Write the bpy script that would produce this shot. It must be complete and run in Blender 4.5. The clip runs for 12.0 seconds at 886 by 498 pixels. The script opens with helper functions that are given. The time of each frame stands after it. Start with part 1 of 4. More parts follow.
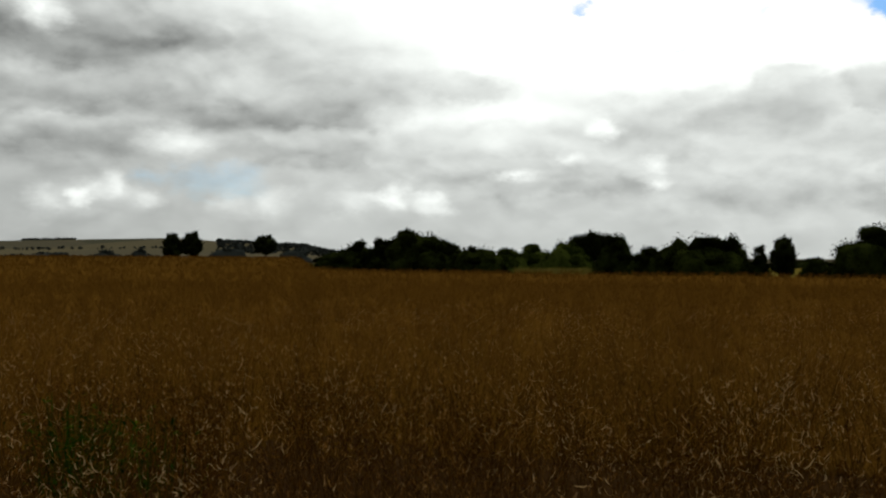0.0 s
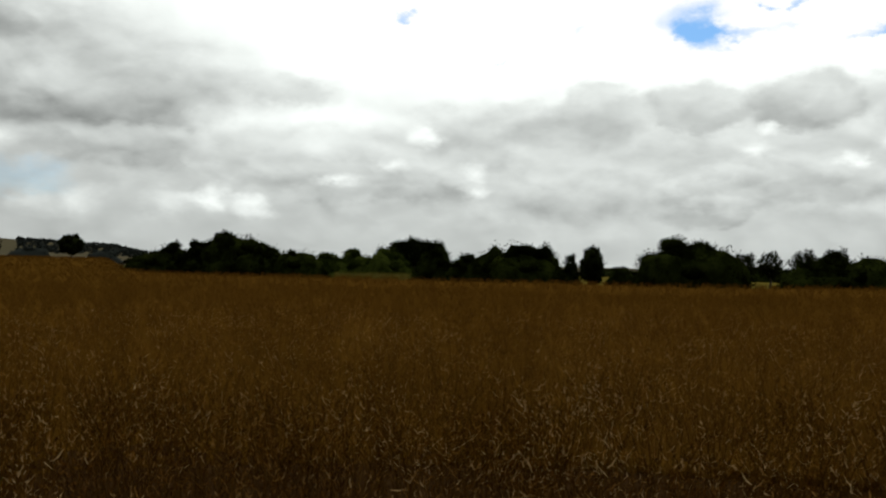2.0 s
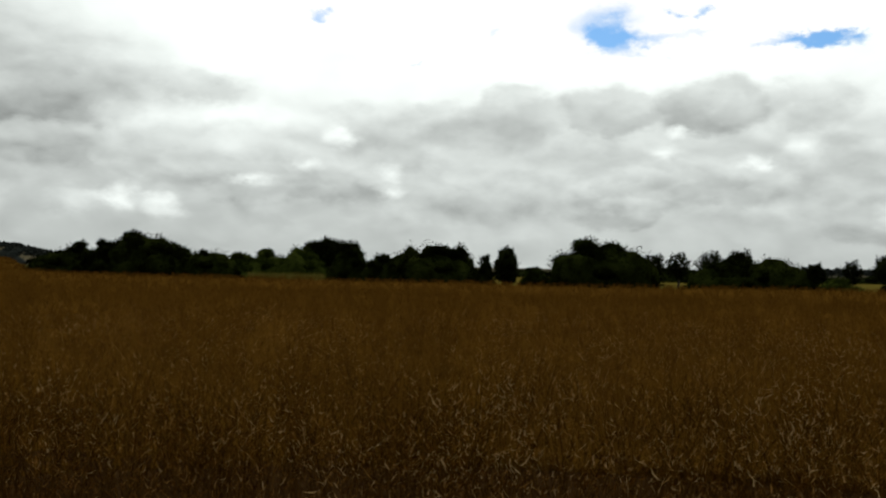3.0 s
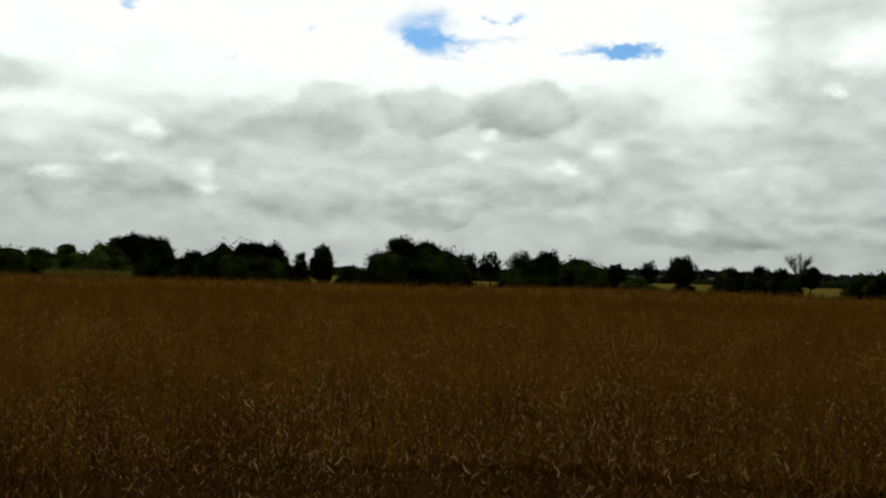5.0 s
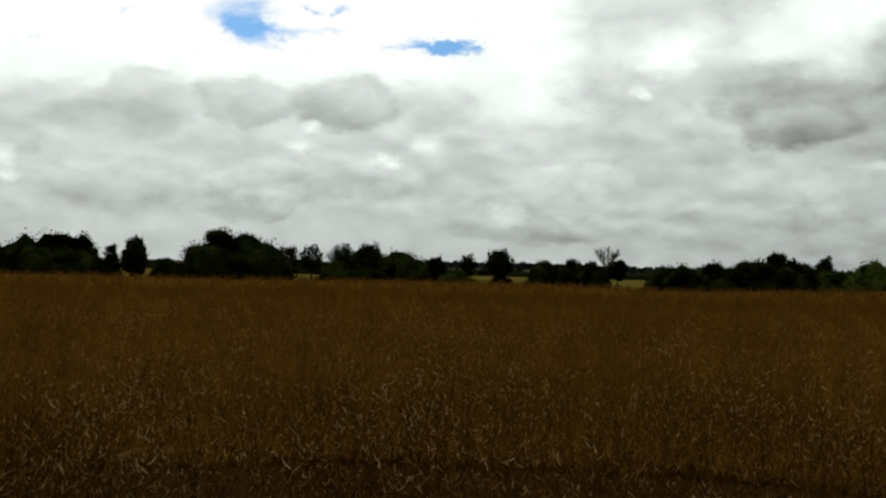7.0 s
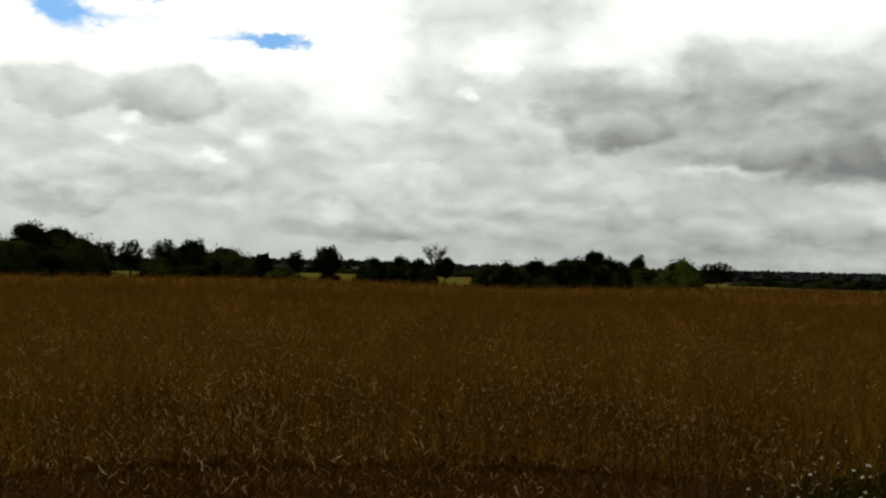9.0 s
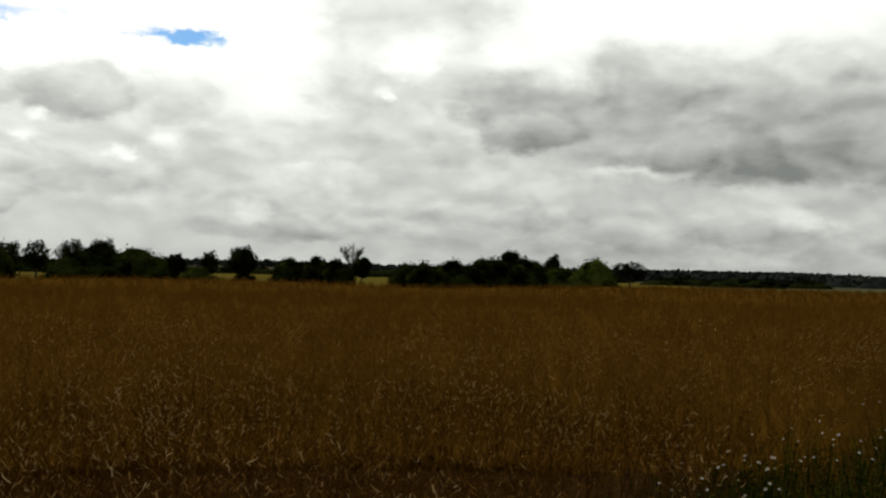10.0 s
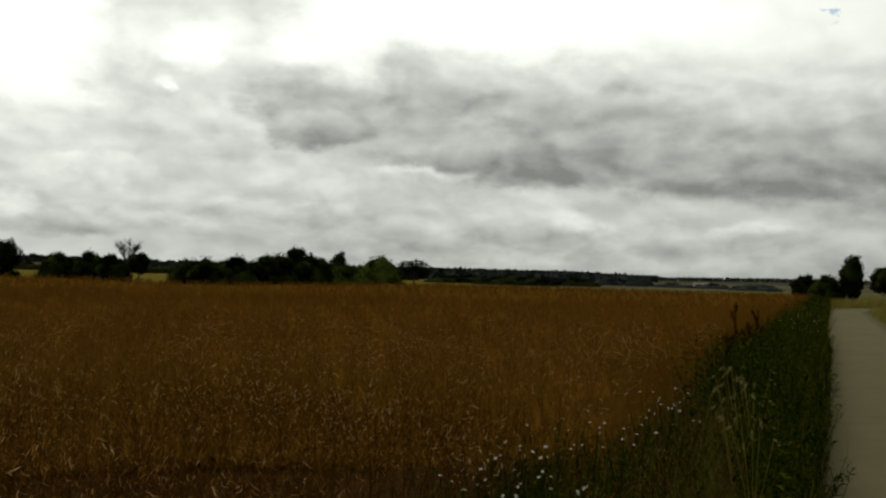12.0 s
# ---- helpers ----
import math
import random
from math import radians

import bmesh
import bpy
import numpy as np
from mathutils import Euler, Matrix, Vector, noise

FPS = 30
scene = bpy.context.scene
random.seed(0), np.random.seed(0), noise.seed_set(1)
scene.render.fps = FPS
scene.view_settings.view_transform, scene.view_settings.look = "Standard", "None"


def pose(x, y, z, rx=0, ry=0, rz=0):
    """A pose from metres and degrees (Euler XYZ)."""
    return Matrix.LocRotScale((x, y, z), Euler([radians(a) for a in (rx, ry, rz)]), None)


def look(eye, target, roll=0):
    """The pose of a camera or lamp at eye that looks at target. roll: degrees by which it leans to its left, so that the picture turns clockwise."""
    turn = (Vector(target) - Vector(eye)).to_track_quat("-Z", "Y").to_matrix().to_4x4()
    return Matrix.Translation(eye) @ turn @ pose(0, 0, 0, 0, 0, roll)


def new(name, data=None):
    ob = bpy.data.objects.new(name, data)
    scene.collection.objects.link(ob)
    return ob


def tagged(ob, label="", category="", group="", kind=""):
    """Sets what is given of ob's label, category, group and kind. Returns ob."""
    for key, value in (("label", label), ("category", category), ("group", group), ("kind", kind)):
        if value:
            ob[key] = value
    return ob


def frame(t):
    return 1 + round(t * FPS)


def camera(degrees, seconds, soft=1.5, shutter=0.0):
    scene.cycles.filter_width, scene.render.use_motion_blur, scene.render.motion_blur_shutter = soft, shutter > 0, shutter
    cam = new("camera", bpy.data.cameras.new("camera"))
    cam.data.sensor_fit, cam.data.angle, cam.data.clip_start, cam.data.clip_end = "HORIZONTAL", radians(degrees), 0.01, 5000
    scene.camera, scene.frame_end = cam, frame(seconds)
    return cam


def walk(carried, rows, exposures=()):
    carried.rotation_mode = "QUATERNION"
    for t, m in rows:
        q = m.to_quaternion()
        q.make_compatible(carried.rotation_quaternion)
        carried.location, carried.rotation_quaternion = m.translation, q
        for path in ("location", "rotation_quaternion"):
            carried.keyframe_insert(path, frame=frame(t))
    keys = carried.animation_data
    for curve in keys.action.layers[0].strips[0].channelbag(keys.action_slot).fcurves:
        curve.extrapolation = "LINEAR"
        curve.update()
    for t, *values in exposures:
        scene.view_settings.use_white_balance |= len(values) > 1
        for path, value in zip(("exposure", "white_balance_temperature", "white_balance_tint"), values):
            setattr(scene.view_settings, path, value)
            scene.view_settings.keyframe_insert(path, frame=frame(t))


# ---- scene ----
# A slow pan on the spot from the edge of a farm lane: x runs along the lane, y into the crop.
EYE = 1.75
cam = camera(50.0, 12.0, soft=2.3)
TURNS = (
    (0.0, -1.902, 0.812, -0.227),
    (0.5, -4.342, 1.015, -0.820),
    (1.0, -6.948, 0.986, -0.761),
    (1.5, -9.531, 1.111, -1.093),
    (2.0, -12.703, 1.228, -1.106),
    (2.5, -15.366, 1.401, -1.311),
    (3.0, -17.807, 1.343, -1.153),
    (5.0, -28.882, 1.502, -1.462),
    (5.5, -31.619, 1.348, -1.338),
    (6.0, -34.112, 1.335, -1.391),
    (6.5, -36.830, 1.290, -1.481),
    (8.5, -47.479, 1.468, -1.128),
    (9.0, -49.924, 1.409, -1.507),
    (9.5, -52.516, 1.530, -1.777),
    (10.0, -54.912, 1.522, -1.302),
    (10.5, -57.970, 1.657, -1.618),
    (11.0, -61.223, 1.740, -1.492),
    (11.5, -64.180, 1.786, -1.741),
    (12.0, -67.777, 1.671, -1.580),
)
walk(cam, [(t, pose(0, 0, EYE, 90 + pitch, roll, yaw)) for t, yaw, pitch, roll in TURNS],
     exposures=((0.0, 0.05, 6560, 11), (3.0, -0.02, 6480, 9), (5.5, -0.10, 6450, 6), (9.5, 0.04, 6700, 9), (12.0, 0.10, 6800, 9)))

# ---- light ----
SUN_AZ, SUN_EL = 14.0, 52.0
world = bpy.data.worlds.new("sky")
scene.world = world
world.use_nodes = True
wt = world.node_tree
wt.nodes.clear()


def link_in(tree, socket, value):
    if isinstance(value, bpy.types.NodeSocket):
        tree.links.new(value, socket)
    else:
        socket.default_value = value


def math_node(tree, op, a, b=0.0, clamp=False):
    n = tree.nodes.new("ShaderNodeMath")
    n.operation, n.use_clamp = op, clamp
    link_in(tree, n.inputs[0], a)
    link_in(tree, n.inputs[1], b)
    return n.outputs[0]


def vec_node(tree, op, a, b=(0, 0, 0)):
    n = tree.nodes.new("ShaderNodeVectorMath")
    n.operation = op
    link_in(tree, n.inputs[0], a)
    if op != "LENGTH":
        link_in(tree, n.inputs[1], b)
    return n.outputs["Value"] if op in ("LENGTH", "DOT_PRODUCT") else n.outputs[0]


def combine(tree, x, y, z=0.0):
    n = tree.nodes.new("ShaderNodeCombineXYZ")
    for s, v in zip(n.inputs, (x, y, z)):
        link_in(tree, s, v)
    return n.outputs[0]


def noise_node(tree, vector, scale, detail=4.0, rough=0.55, out="Fac"):
    n = tree.nodes.new("ShaderNodeTexNoise")
    if vector is not None:
        tree.links.new(vector, n.inputs["Vector"])
    n.inputs["Scale"].default_value, n.inputs["Detail"].default_value, n.inputs["Roughness"].default_value = scale, detail, rough
    return n.outputs[out]


def smooth_range(tree, value, a, b, lo=0.0, hi=1.0):
    n = tree.nodes.new("ShaderNodeMapRange")
    n.interpolation_type = "SMOOTHSTEP"
    for s, v in zip(n.inputs, (value, a, b, lo, hi)):
        link_in(tree, s, v)
    return n.outputs[0]


def ramp_node(tree, fac, stops):
    n = tree.nodes.new("ShaderNodeValToRGB")
    el = n.color_ramp.elements
    while len(el) < len(stops):
        el.new(0.5)
    for e, (p, c) in zip(el, stops):
        e.position, e.color = p, (*c, 1)
    tree.links.new(fac, n.inputs[0])
    return n.outputs[0]


def mix_node(tree, fac, a, b, mode="MIX"):
    n = tree.nodes.new("ShaderNodeMix")
    n.data_type, n.blend_type, n.clamp_factor = "RGBA", mode, True
    link_in(tree, n.inputs[0], fac)
    for s, v in ((n.inputs[6], a), (n.inputs[7], b)):
        link_in(tree, s, (*v, 1) if isinstance(v, tuple) else v)
    return n.outputs[2]


way = wt.nodes.new("ShaderNodeTexCoord").outputs["Generated"]
parts_xyz = wt.nodes.new("ShaderNodeSeparateXYZ")
wt.links.new(way, parts_xyz.inputs[0])
wx, wy, wz = parts_xyz.outputs
azimuth = math_node(wt, "MULTIPLY", math_node(wt, "ARCTAN2", wx, wy), 57.2958)
height = math_node(wt, "MULTIPLY", math_node(wt, "ARCSINE", wz), 57.2958)
sphere = combine(wt, azimuth, math_node(wt, "MULTIPLY", height, 1.7))
billow = vec_node(wt, "SUBTRACT", noise_node(wt, sphere, 0.13, 5.0, 0.5, "Color"), (0.5, 0.5, 0.5))
fringe = vec_node(wt, "SUBTRACT", noise_node(wt, sphere, 0.55, 5.0, 0.6, "Color"), (0.5, 0.5, 0.5))
spot = vec_node(wt, "ADD", combine(wt, azimuth, height), vec_node(wt, "ADD", vec_node(wt, "MULTIPLY", billow, (6.0, 2.2, 0.0)), vec_node(wt, "MULTIPLY", fringe, (2.3, 1.2, 0.0))))
lift = math_node(wt, "ADD", math_node(wt, "MAXIMUM", wz, 0.0), 0.20)
deck = combine(wt, math_node(wt, "DIVIDE", wx, lift), math_node(wt, "DIVIDE", wy, lift))
layer = math_node(wt, "SUBTRACT", noise_node(wt, deck, 0.9, 6.0, 0.5), 0.5)
cells = wt.nodes.new("ShaderNodeTexVoronoi")
cells.feature = "SMOOTH_F1"
cells.inputs["Scale"].default_value, cells.inputs["Detail"].default_value = 0.32, 1.5
cells.inputs["Roughness"].default_value, cells.inputs["Smoothness"].default_value = 0.5, 0.45
wt.links.new(vec_node(wt, "ADD", sphere, vec_node(wt, "MULTIPLY", billow, (7.0, 5.0, 0.0))), cells.inputs["Vector"])
heaps = math_node(wt, "SUBTRACT", 0.62, cells.outputs["Distance"])
puffs = math_node(wt, "SUBTRACT", noise_node(wt, sphere, 0.26, 4.0, 0.5), 0.5)
above = vec_node(wt, "ADD", sphere, (0.35, 1.3, 0.0))
cells_up = wt.nodes.new("ShaderNodeTexVoronoi")
cells_up.feature = "SMOOTH_F1"
for k in ("Scale", "Detail", "Roughness", "Smoothness"):
    cells_up.inputs[k].default_value = cells.inputs[k].default_value
wt.links.new(vec_node(wt, "ADD", above, vec_node(wt, "MULTIPLY", billow, (7.0, 5.0, 0.0))), cells_up.inputs["Vector"])
crests = math_node(wt, "SUBTRACT", cells_up.outputs["Distance"], cells.outputs["Distance"])
thick = math_node(wt, "ADD", math_node(wt, "MULTIPLY", layer, 0.30), math_node(wt, "ADD", math_node(wt, "MULTIPLY", puffs, 0.7), math_node(wt, "MULTIPLY", heaps, 0.42)))
sunward = vec_node(wt, "DOT_PRODUCT", way, (0.26, 0.56, 0.79))
cover = math_node(wt, "ADD", math_node(wt, "MULTIPLY", thick, 0.22), smooth_range(wt, height, 5.0, 12.5, 0.52, 0.90))
cover = math_node(wt, "ADD", cover, math_node(wt, "MULTIPLY", math_node(wt, "SUBTRACT", sunward, 0.62), 0.8))


def mass(under, az, el, w, h, crest, foot, edge=1.14, inner=0.64):
    """Lays one cloud over those behind it: bearing and height, half width and half height in degrees, brightness of its crest and its foot."""
    d = vec_node(wt, "MULTIPLY", vec_node(wt, "SUBTRACT", spot, (az, el, 0)), (1 / w, 1 / h, 0))
    shade = math_node(wt, "ADD", smooth_range(wt, vec_node(wt, "DOT_PRODUCT", d, (0, 1, 0)), -0.75, 1.0, max(foot - 0.03, 0.23), crest), texture_light)
    n = wt.nodes.new("ShaderNodeMix")
    for s, v in zip(n.inputs[:4], (smooth_range(wt, vec_node(wt, "LENGTH", d), edge, inner), None, under, shade)):
        if v is not None:
            link_in(wt, s, v)
    return n.outputs[0]


rolls = math_node(wt, "SUBTRACT", noise_node(wt, vec_node(wt, "ADD", deck, vec_node(wt, "MULTIPLY", fringe, (0.5, 0.5, 0.0))), 3.2, 3.0, 0.45), 0.5)
crumbs = math_node(wt, "SUBTRACT", noise_node(wt, sphere, 0.45, 3.0, 0.5), 0.5)
texture_light = math_node(wt, "ADD", math_node(wt, "ADD", math_node(wt, "MULTIPLY", rolls, 0.22), math_node(wt, "MULTIPLY", crumbs, 0.14)), math_node(wt, "MULTIPLY", crests, 0.16))
def ruffle(place, light):
    """Dense cloud shifts those laid over it a little."""
    return vec_node(wt, "ADD", place, combine(wt, 0.0, math_node(wt, "MULTIPLY", light, 0.05)))


# broad grey decks behind the single clouds
for one in ((-16, 10, 17, 6.2, 0.56, 0.42), (22, 5.6, 34, 3.4, 0.66, 0.56), (52, 7.0, 22, 4.6, 0.66, 0.54), (74, 9.5, 15, 4.2, 0.54, 0.38), (88, 8.5, 13, 4.5, 0.50, 0.32), (74, 2.6, 26, 2.6, 0.48, 0.42)):
    cover = mass(cover, *one, 1.3, 0.5)
spot = ruffle(spot, cover)
for one in (
    (-20.1, 9.6, 6, 1.91, 0.5, 0.37), (-19.2, 13.6, 8.5, 2.81, 0.52, 0.28), (-19.8, 7, 4.9, 1.47, 0.54, 0.34), (-8.5, 9.4, 6.7, 2.25, 0.6, 0.32),
    (0.7, 10.3, 5.8, 1.49, 0.74, 0.5), (-6.5, 6.6, 5.1, 1.55, 0.56, 0.4), (-0.2, 6.5, 2.7, 2.35, 0.66, 0.54), 
    (5.9, 5.9, 4.8, 2.26, 0.76, 0.46), (10.9, 5.1, 3.6, 1.41, 0.66, 0.44),
):
    cover = mass(cover, *one)
spot = ruffle(spot, cover)
for one in (
    (14.4, 8, 4.4, 1.48, 0.7, 0.56), (16.9, 8.8, 3.5, 1.62, 0.7, 0.54), (21.8, 9.1, 3.2, 2.02, 0.7, 0.52), (20.6, 4.4, 3.9, 1.36, 0.68, 0.46),
    (27.4, 4.2, 3.1, 1.42, 0.68, 0.44), (21.6, 9.8, 2.7, 1.56, 0.72, 0.54), (27.3, 9.6, 3.3, 1.46, 0.7, 0.5), (14.6, 9.2, 4.6, 1.37, 0.74, 0.58),
    (28.6, 4.2, 3.4, 1.2, 0.62, 0.42), (34.5, 5.3, 3.6, 1.4, 0.62, 0.44), 
):
    cover = mass(cover, *one)
spot = ruffle(spot, cover)
for one in (
    (32.7, 10.2, 3.6, 1.66, 0.7, 0.48), (39.5, 10.3, 2.9, 1.15, 0.76, 0.54), (52.1, 14.2, 5.4, 2.56, 0.84, 0.68), (51.4, 10.2, 5.6, 1.47, 0.78, 0.62),
    (34.3, 5.4, 3.1, 1.56, 0.64, 0.45), (52.4, 7.9, 4.7, 1.36, 0.68, 0.5), (46.6, 5.9, 4.1, 0.97, 0.7, 0.6), (45.1, 2.7, 6, 0.9, 0.54, 0.4),
    (29.2, 5.4, 2.2, 0.85, 0.68, 0.52), (27.8, 9.4, 2.4, 1.47, 0.68, 0.5), (34, 10.3, 3.3, 1.78, 0.72, 0.48), (39.4, 10.1, 2.8, 1.57, 0.78, 0.56),
):
    cover = mass(cover, *one)
spot = ruffle(spot, cover)
for one in (
    (34.7, 5.6, 3.1, 1.84, 0.66, 0.5), (29, 3.7, 2.5, 0.89, 0.64, 0.44), (52.6, 15.9, 6.8, 1.59, 0.8, 0.68), (52, 11.8, 6.1, 2.47, 0.78, 0.6),
    (44.8, 7.9, 1.8, 0.94, 0.68, 0.55), (52.5, 8.1, 3.8, 1.59, 0.66, 0.54), (76.8, 11.3, 6, 1.85, 0.72, 0.48), (67.1, 11.9, 4.2, 2.22, 0.64, 0.36),
    (60.2, 10.3, 4.7, 2.87, 0.58, 0.3), (73.7, 7.7, 7.7, 2.08, 0.46, 0.2), (47.7, 3.1, 2.9, 1.23, 0.58, 0.42), (59.4, 3.6, 3.4, 0.85, 0.54, 0.4),
):
    cover = mass(cover, *one)
spot = ruffle(spot, cover)
for one in (
    (71.5, 3.2, 2.9, 1.05, 0.52, 0.37), (52.1, 3.2, 2.6, 0.68, 0.58, 0.48), (74.9, 11.4, 4.5, 2.26, 0.7, 0.44), (83.7, 11, 4.5, 2, 0.7, 0.46),
    (85.5, 6.7, 7.2, 1.87, 0.42, 0.18), (73.7, 7.2, 5.2, 1.98, 0.46, 0.22), (60, 8.7, 3.6, 1.21, 0.5, 0.29), (71.3, 3.2, 3.5, 1.04, 0.5, 0.38),
    (85.1, 3, 3.1, 0.57, 0.52, 0.42), (90.1, 10.2, 4.7, 2.62, 0.62, 0.4), (92.7, 6.3, 9.2, 1.64, 0.38, 0.17), (74.4, 3.1, 4.7, 0.93, 0.54, 0.42),
):
    cover = mass(cover, *one)
spot = ruffle(spot, cover)
# the long dark bank, and small lit heaps far off
for one in ((66, 10.9, 6.1, 3.18, 0.56, 0.38), (76.2, 9.2, 6.3, 3.06, 0.48, 0.3), (87.3, 7, 10.1, 2.34, 0.38, 0.24)):
    cover = mass(cover, *one, 1.3, 0.25)
spot = ruffle(spot, cover)
for one in (
    (-21.3, 3.6, 1.3, 0.84, 0.82, 0.62), (-19.3, 3.8, 1.3, 0.94, 0.88, 0.62), (-17.7, 4.1, 1.3, 1, 1, 0.62), (-15.8, 3.5, 1.3, 0.87, 0.88, 0.62), (-10.4, 3.4, 1.3, 0.83, 0.82, 0.62),
    (-7.9, 3.5, 1.6, 0.97, 0.88, 0.62), (-3.7, 3.5, 1.4, 0.93, 0.92, 0.6), (-1.2, 3.8, 1.4, 0.94, 0.98, 0.6), (1.4, 3.4, 1.3, 0.73, 0.95, 0.6)):
    cover = mass(cover, *one, 1.4, -0.4)
spot = ruffle(spot, cover)
for one in (
    (-21.2, 13.9, 1.3, 0.74, 1, 1), (14.5, 6.2, 0.8, 0.46, 0.95, 0.95), (14.6, 5.1, 0.8, 0.45, 0.95, 0.95), (9, 6.2, 0.9, 0.42, 0.95, 0.9),
    (11.2, 8.3, 1.1, 0.66, 1, 1), (6.2, 5.5, 0.8, 0.42, 0.9, 0.9), (4.5, 9.3, 6.1, 0.95, 1.05, 1.02), (-13.3, 6.9, 1.7, 0.81, 0.9, 0.8),
    (-19.3, 3.9, 0.7, 0.39, 1, 0.95), (-1.6, 4.1, 1.4, 0.34, 1, 0.95), (1.3, 3.7, 1.2, 0.46, 0.95, 0.9), 
):
    cover = mass(cover, *one, 1.7, -0.5)
spot = ruffle(spot, cover)
for one in (
    (32, 8.8, 0.6, 0.35, 0.92, 0.92), (11, 8.3, 0.9, 0.58, 1, 0.98), (35.3, 6.9, 0.7, 0.34, 0.92, 0.92), (53, 13.2, 1.5, 1.05, 1.02, 1.02),
    (45, 11.1, 1.9, 1.44, 0.92, 0.88), (44.5, 11.1, 2.7, 3.19, 0.98, 0.92), (53.8, 13.4, 1.6, 1.22, 1.02, 1.02), (61.1, 12.6, 2.1, 1.13, 0.98, 0.95),
    (51.8, 11.2, 0.4, 0.34, 0.95, 0.95), (31.1, 7.5, 1.3, 0.39, 0.92, 0.9), (35.6, 6.9, 0.6, 0.4, 0.95, 0.95), (32, 8.8, 0.8, 0.31, 0.95, 0.95),
):
    cover = mass(cover, *one, 1.7, -0.5)
spot = ruffle(spot, cover)
for one in (
    (66.7, 6.5, 2.7, 0.29, 0.74, 0.7), (43.6, 3.9, 0.8, 0.75, 0.8, 0.76), (75.5, 4, 1.4, 0.57, 0.7, 0.66), (75.5, 4.9, 5.9, 0.61, 0.6, 0.56),
    (75.7, 3.9, 2.7, 0.61, 0.66, 0.62), (75.6, 15.7, 8.8, 1.55, 1.02, 1), (73.7, 15.7, 11.1, 1.68, 1.02, 1), (38.6, 7.9, 1.4, 0.9, 0.92, 0.88),
):
    cover = mass(cover, *one, 1.7, -0.5)
spot = ruffle(spot, cover)
wisp = vec_node(wt, "ADD", spot, vec_node(wt, "MULTIPLY", vec_node(wt, "SUBTRACT", noise_node(wt, sphere, 0.35, 6.0, 0.65, "Color"), (0.5, 0.5, 0.5)), (4.0, 2.2, 0.0)))
gap = math_node(wt, "MULTIPLY", puffs, 1.3)
for az, el, w, h, k in (
    (-12.4, 5.1, 4.1, 1.26, 0.7), (27.4, 15.3, 2.8, 1.02, 0.8), (28.1, 14.1, 1.3, 0.96, 1.1), (31.8, 14.5, 2.9, 0.39, 0.75),
    (37.2, 14, 1.2, 0.37, 0.9), (39.4, 13.7, 1.7, 0.39, 0.9), (10.8, 15.6, 0.9, 0.31, 0.95), (20, 14.9, 0.7, 0.29, 0.7),
    (16.4, 12.9, 0.5, 0.13, 0.5), (25.1, 13.8, 1.5, 0.25, 0.6), (30.8, 13.3, 0.6, 0.29, 0.6), (32.6, 15.6, 0.8, 0.35, 0.8),
    (90.2, 15.7, 0.4, 0.27, 0.9), (32.2, 16, 0.7, 0.45, 0.8), (39.6, 13.6, 1.5, 0.43, 0.7),
):
    d = vec_node(wt, "MULTIPLY", vec_node(wt, "SUBTRACT", wisp, (az, el, 0)), (1 / w, 1 / h, 0))
    gap = math_node(wt, "ADD", gap, smooth_range(wt, vec_node(wt, "LENGTH", d), 1.7, 0.2, 0.0, k))
cover = math_node(wt, "ADD", math_node(wt, "MULTIPLY", cover, 1.14), 0.01)
cloud = combine(wt, math_node(wt, "MULTIPLY", cover, 0.948), cover, math_node(wt, "MULTIPLY", cover, 0.965))
cloud = vec_node(wt, "MINIMUM", vec_node(wt, "MAXIMUM", cloud, (0.205, 0.222, 0.216)), (1.08, 1.08, 1.06))
# sky out of view, away from the sun, dimmed to deepen backlit shade
cloud = mix_node(wt, 1.0, cloud, combine(wt, *[smooth_range(wt, sunward, -0.45, 0.22, 0.12, 1.0)] * 3), "MULTIPLY")
# added dimming of the unseen zenith, to cut light from above
overhead_dim = smooth_range(wt, height, 18.0, 45.0, 1.0, 0.6)
cloud = mix_node(wt, 1.0, cloud, combine(wt, overhead_dim, overhead_dim, overhead_dim), "MULTIPLY")
sky = wt.nodes.new("ShaderNodeTexSky")
sky.sky_type, sky.sun_disc = "NISHITA", False
sky.sun_elevation, sky.sun_rotation = radians(SUN_EL), radians(SUN_AZ)
blue = mix_node(wt, 1.0, sky.outputs[0], (0.052, 0.085, 0.115), "MULTIPLY")
heaven = mix_node(wt, smooth_range(wt, gap, 0.30, 1.55), cloud, blue)
backdrop = wt.nodes.new("ShaderNodeBackground")
wt.links.new(heaven, backdrop.inputs[0])
backdrop.inputs[1].default_value = 1.0
wt.links.new(backdrop.outputs[0], wt.nodes.new("ShaderNodeOutputWorld").inputs[0])

sun = new("sun", bpy.data.lights.new("sun", "SUN"))
sun.data.energy, sun.data.angle, sun.data.color = 0.5, radians(14), (1.0, 0.95, 0.86)
sa, se = radians(SUN_AZ), radians(SUN_EL)
sun.matrix_world = look((math.sin(sa) * math.cos(se) * 50, math.cos(sa) * math.cos(se) * 50, math.sin(se) * 50), (0, 0, 0))

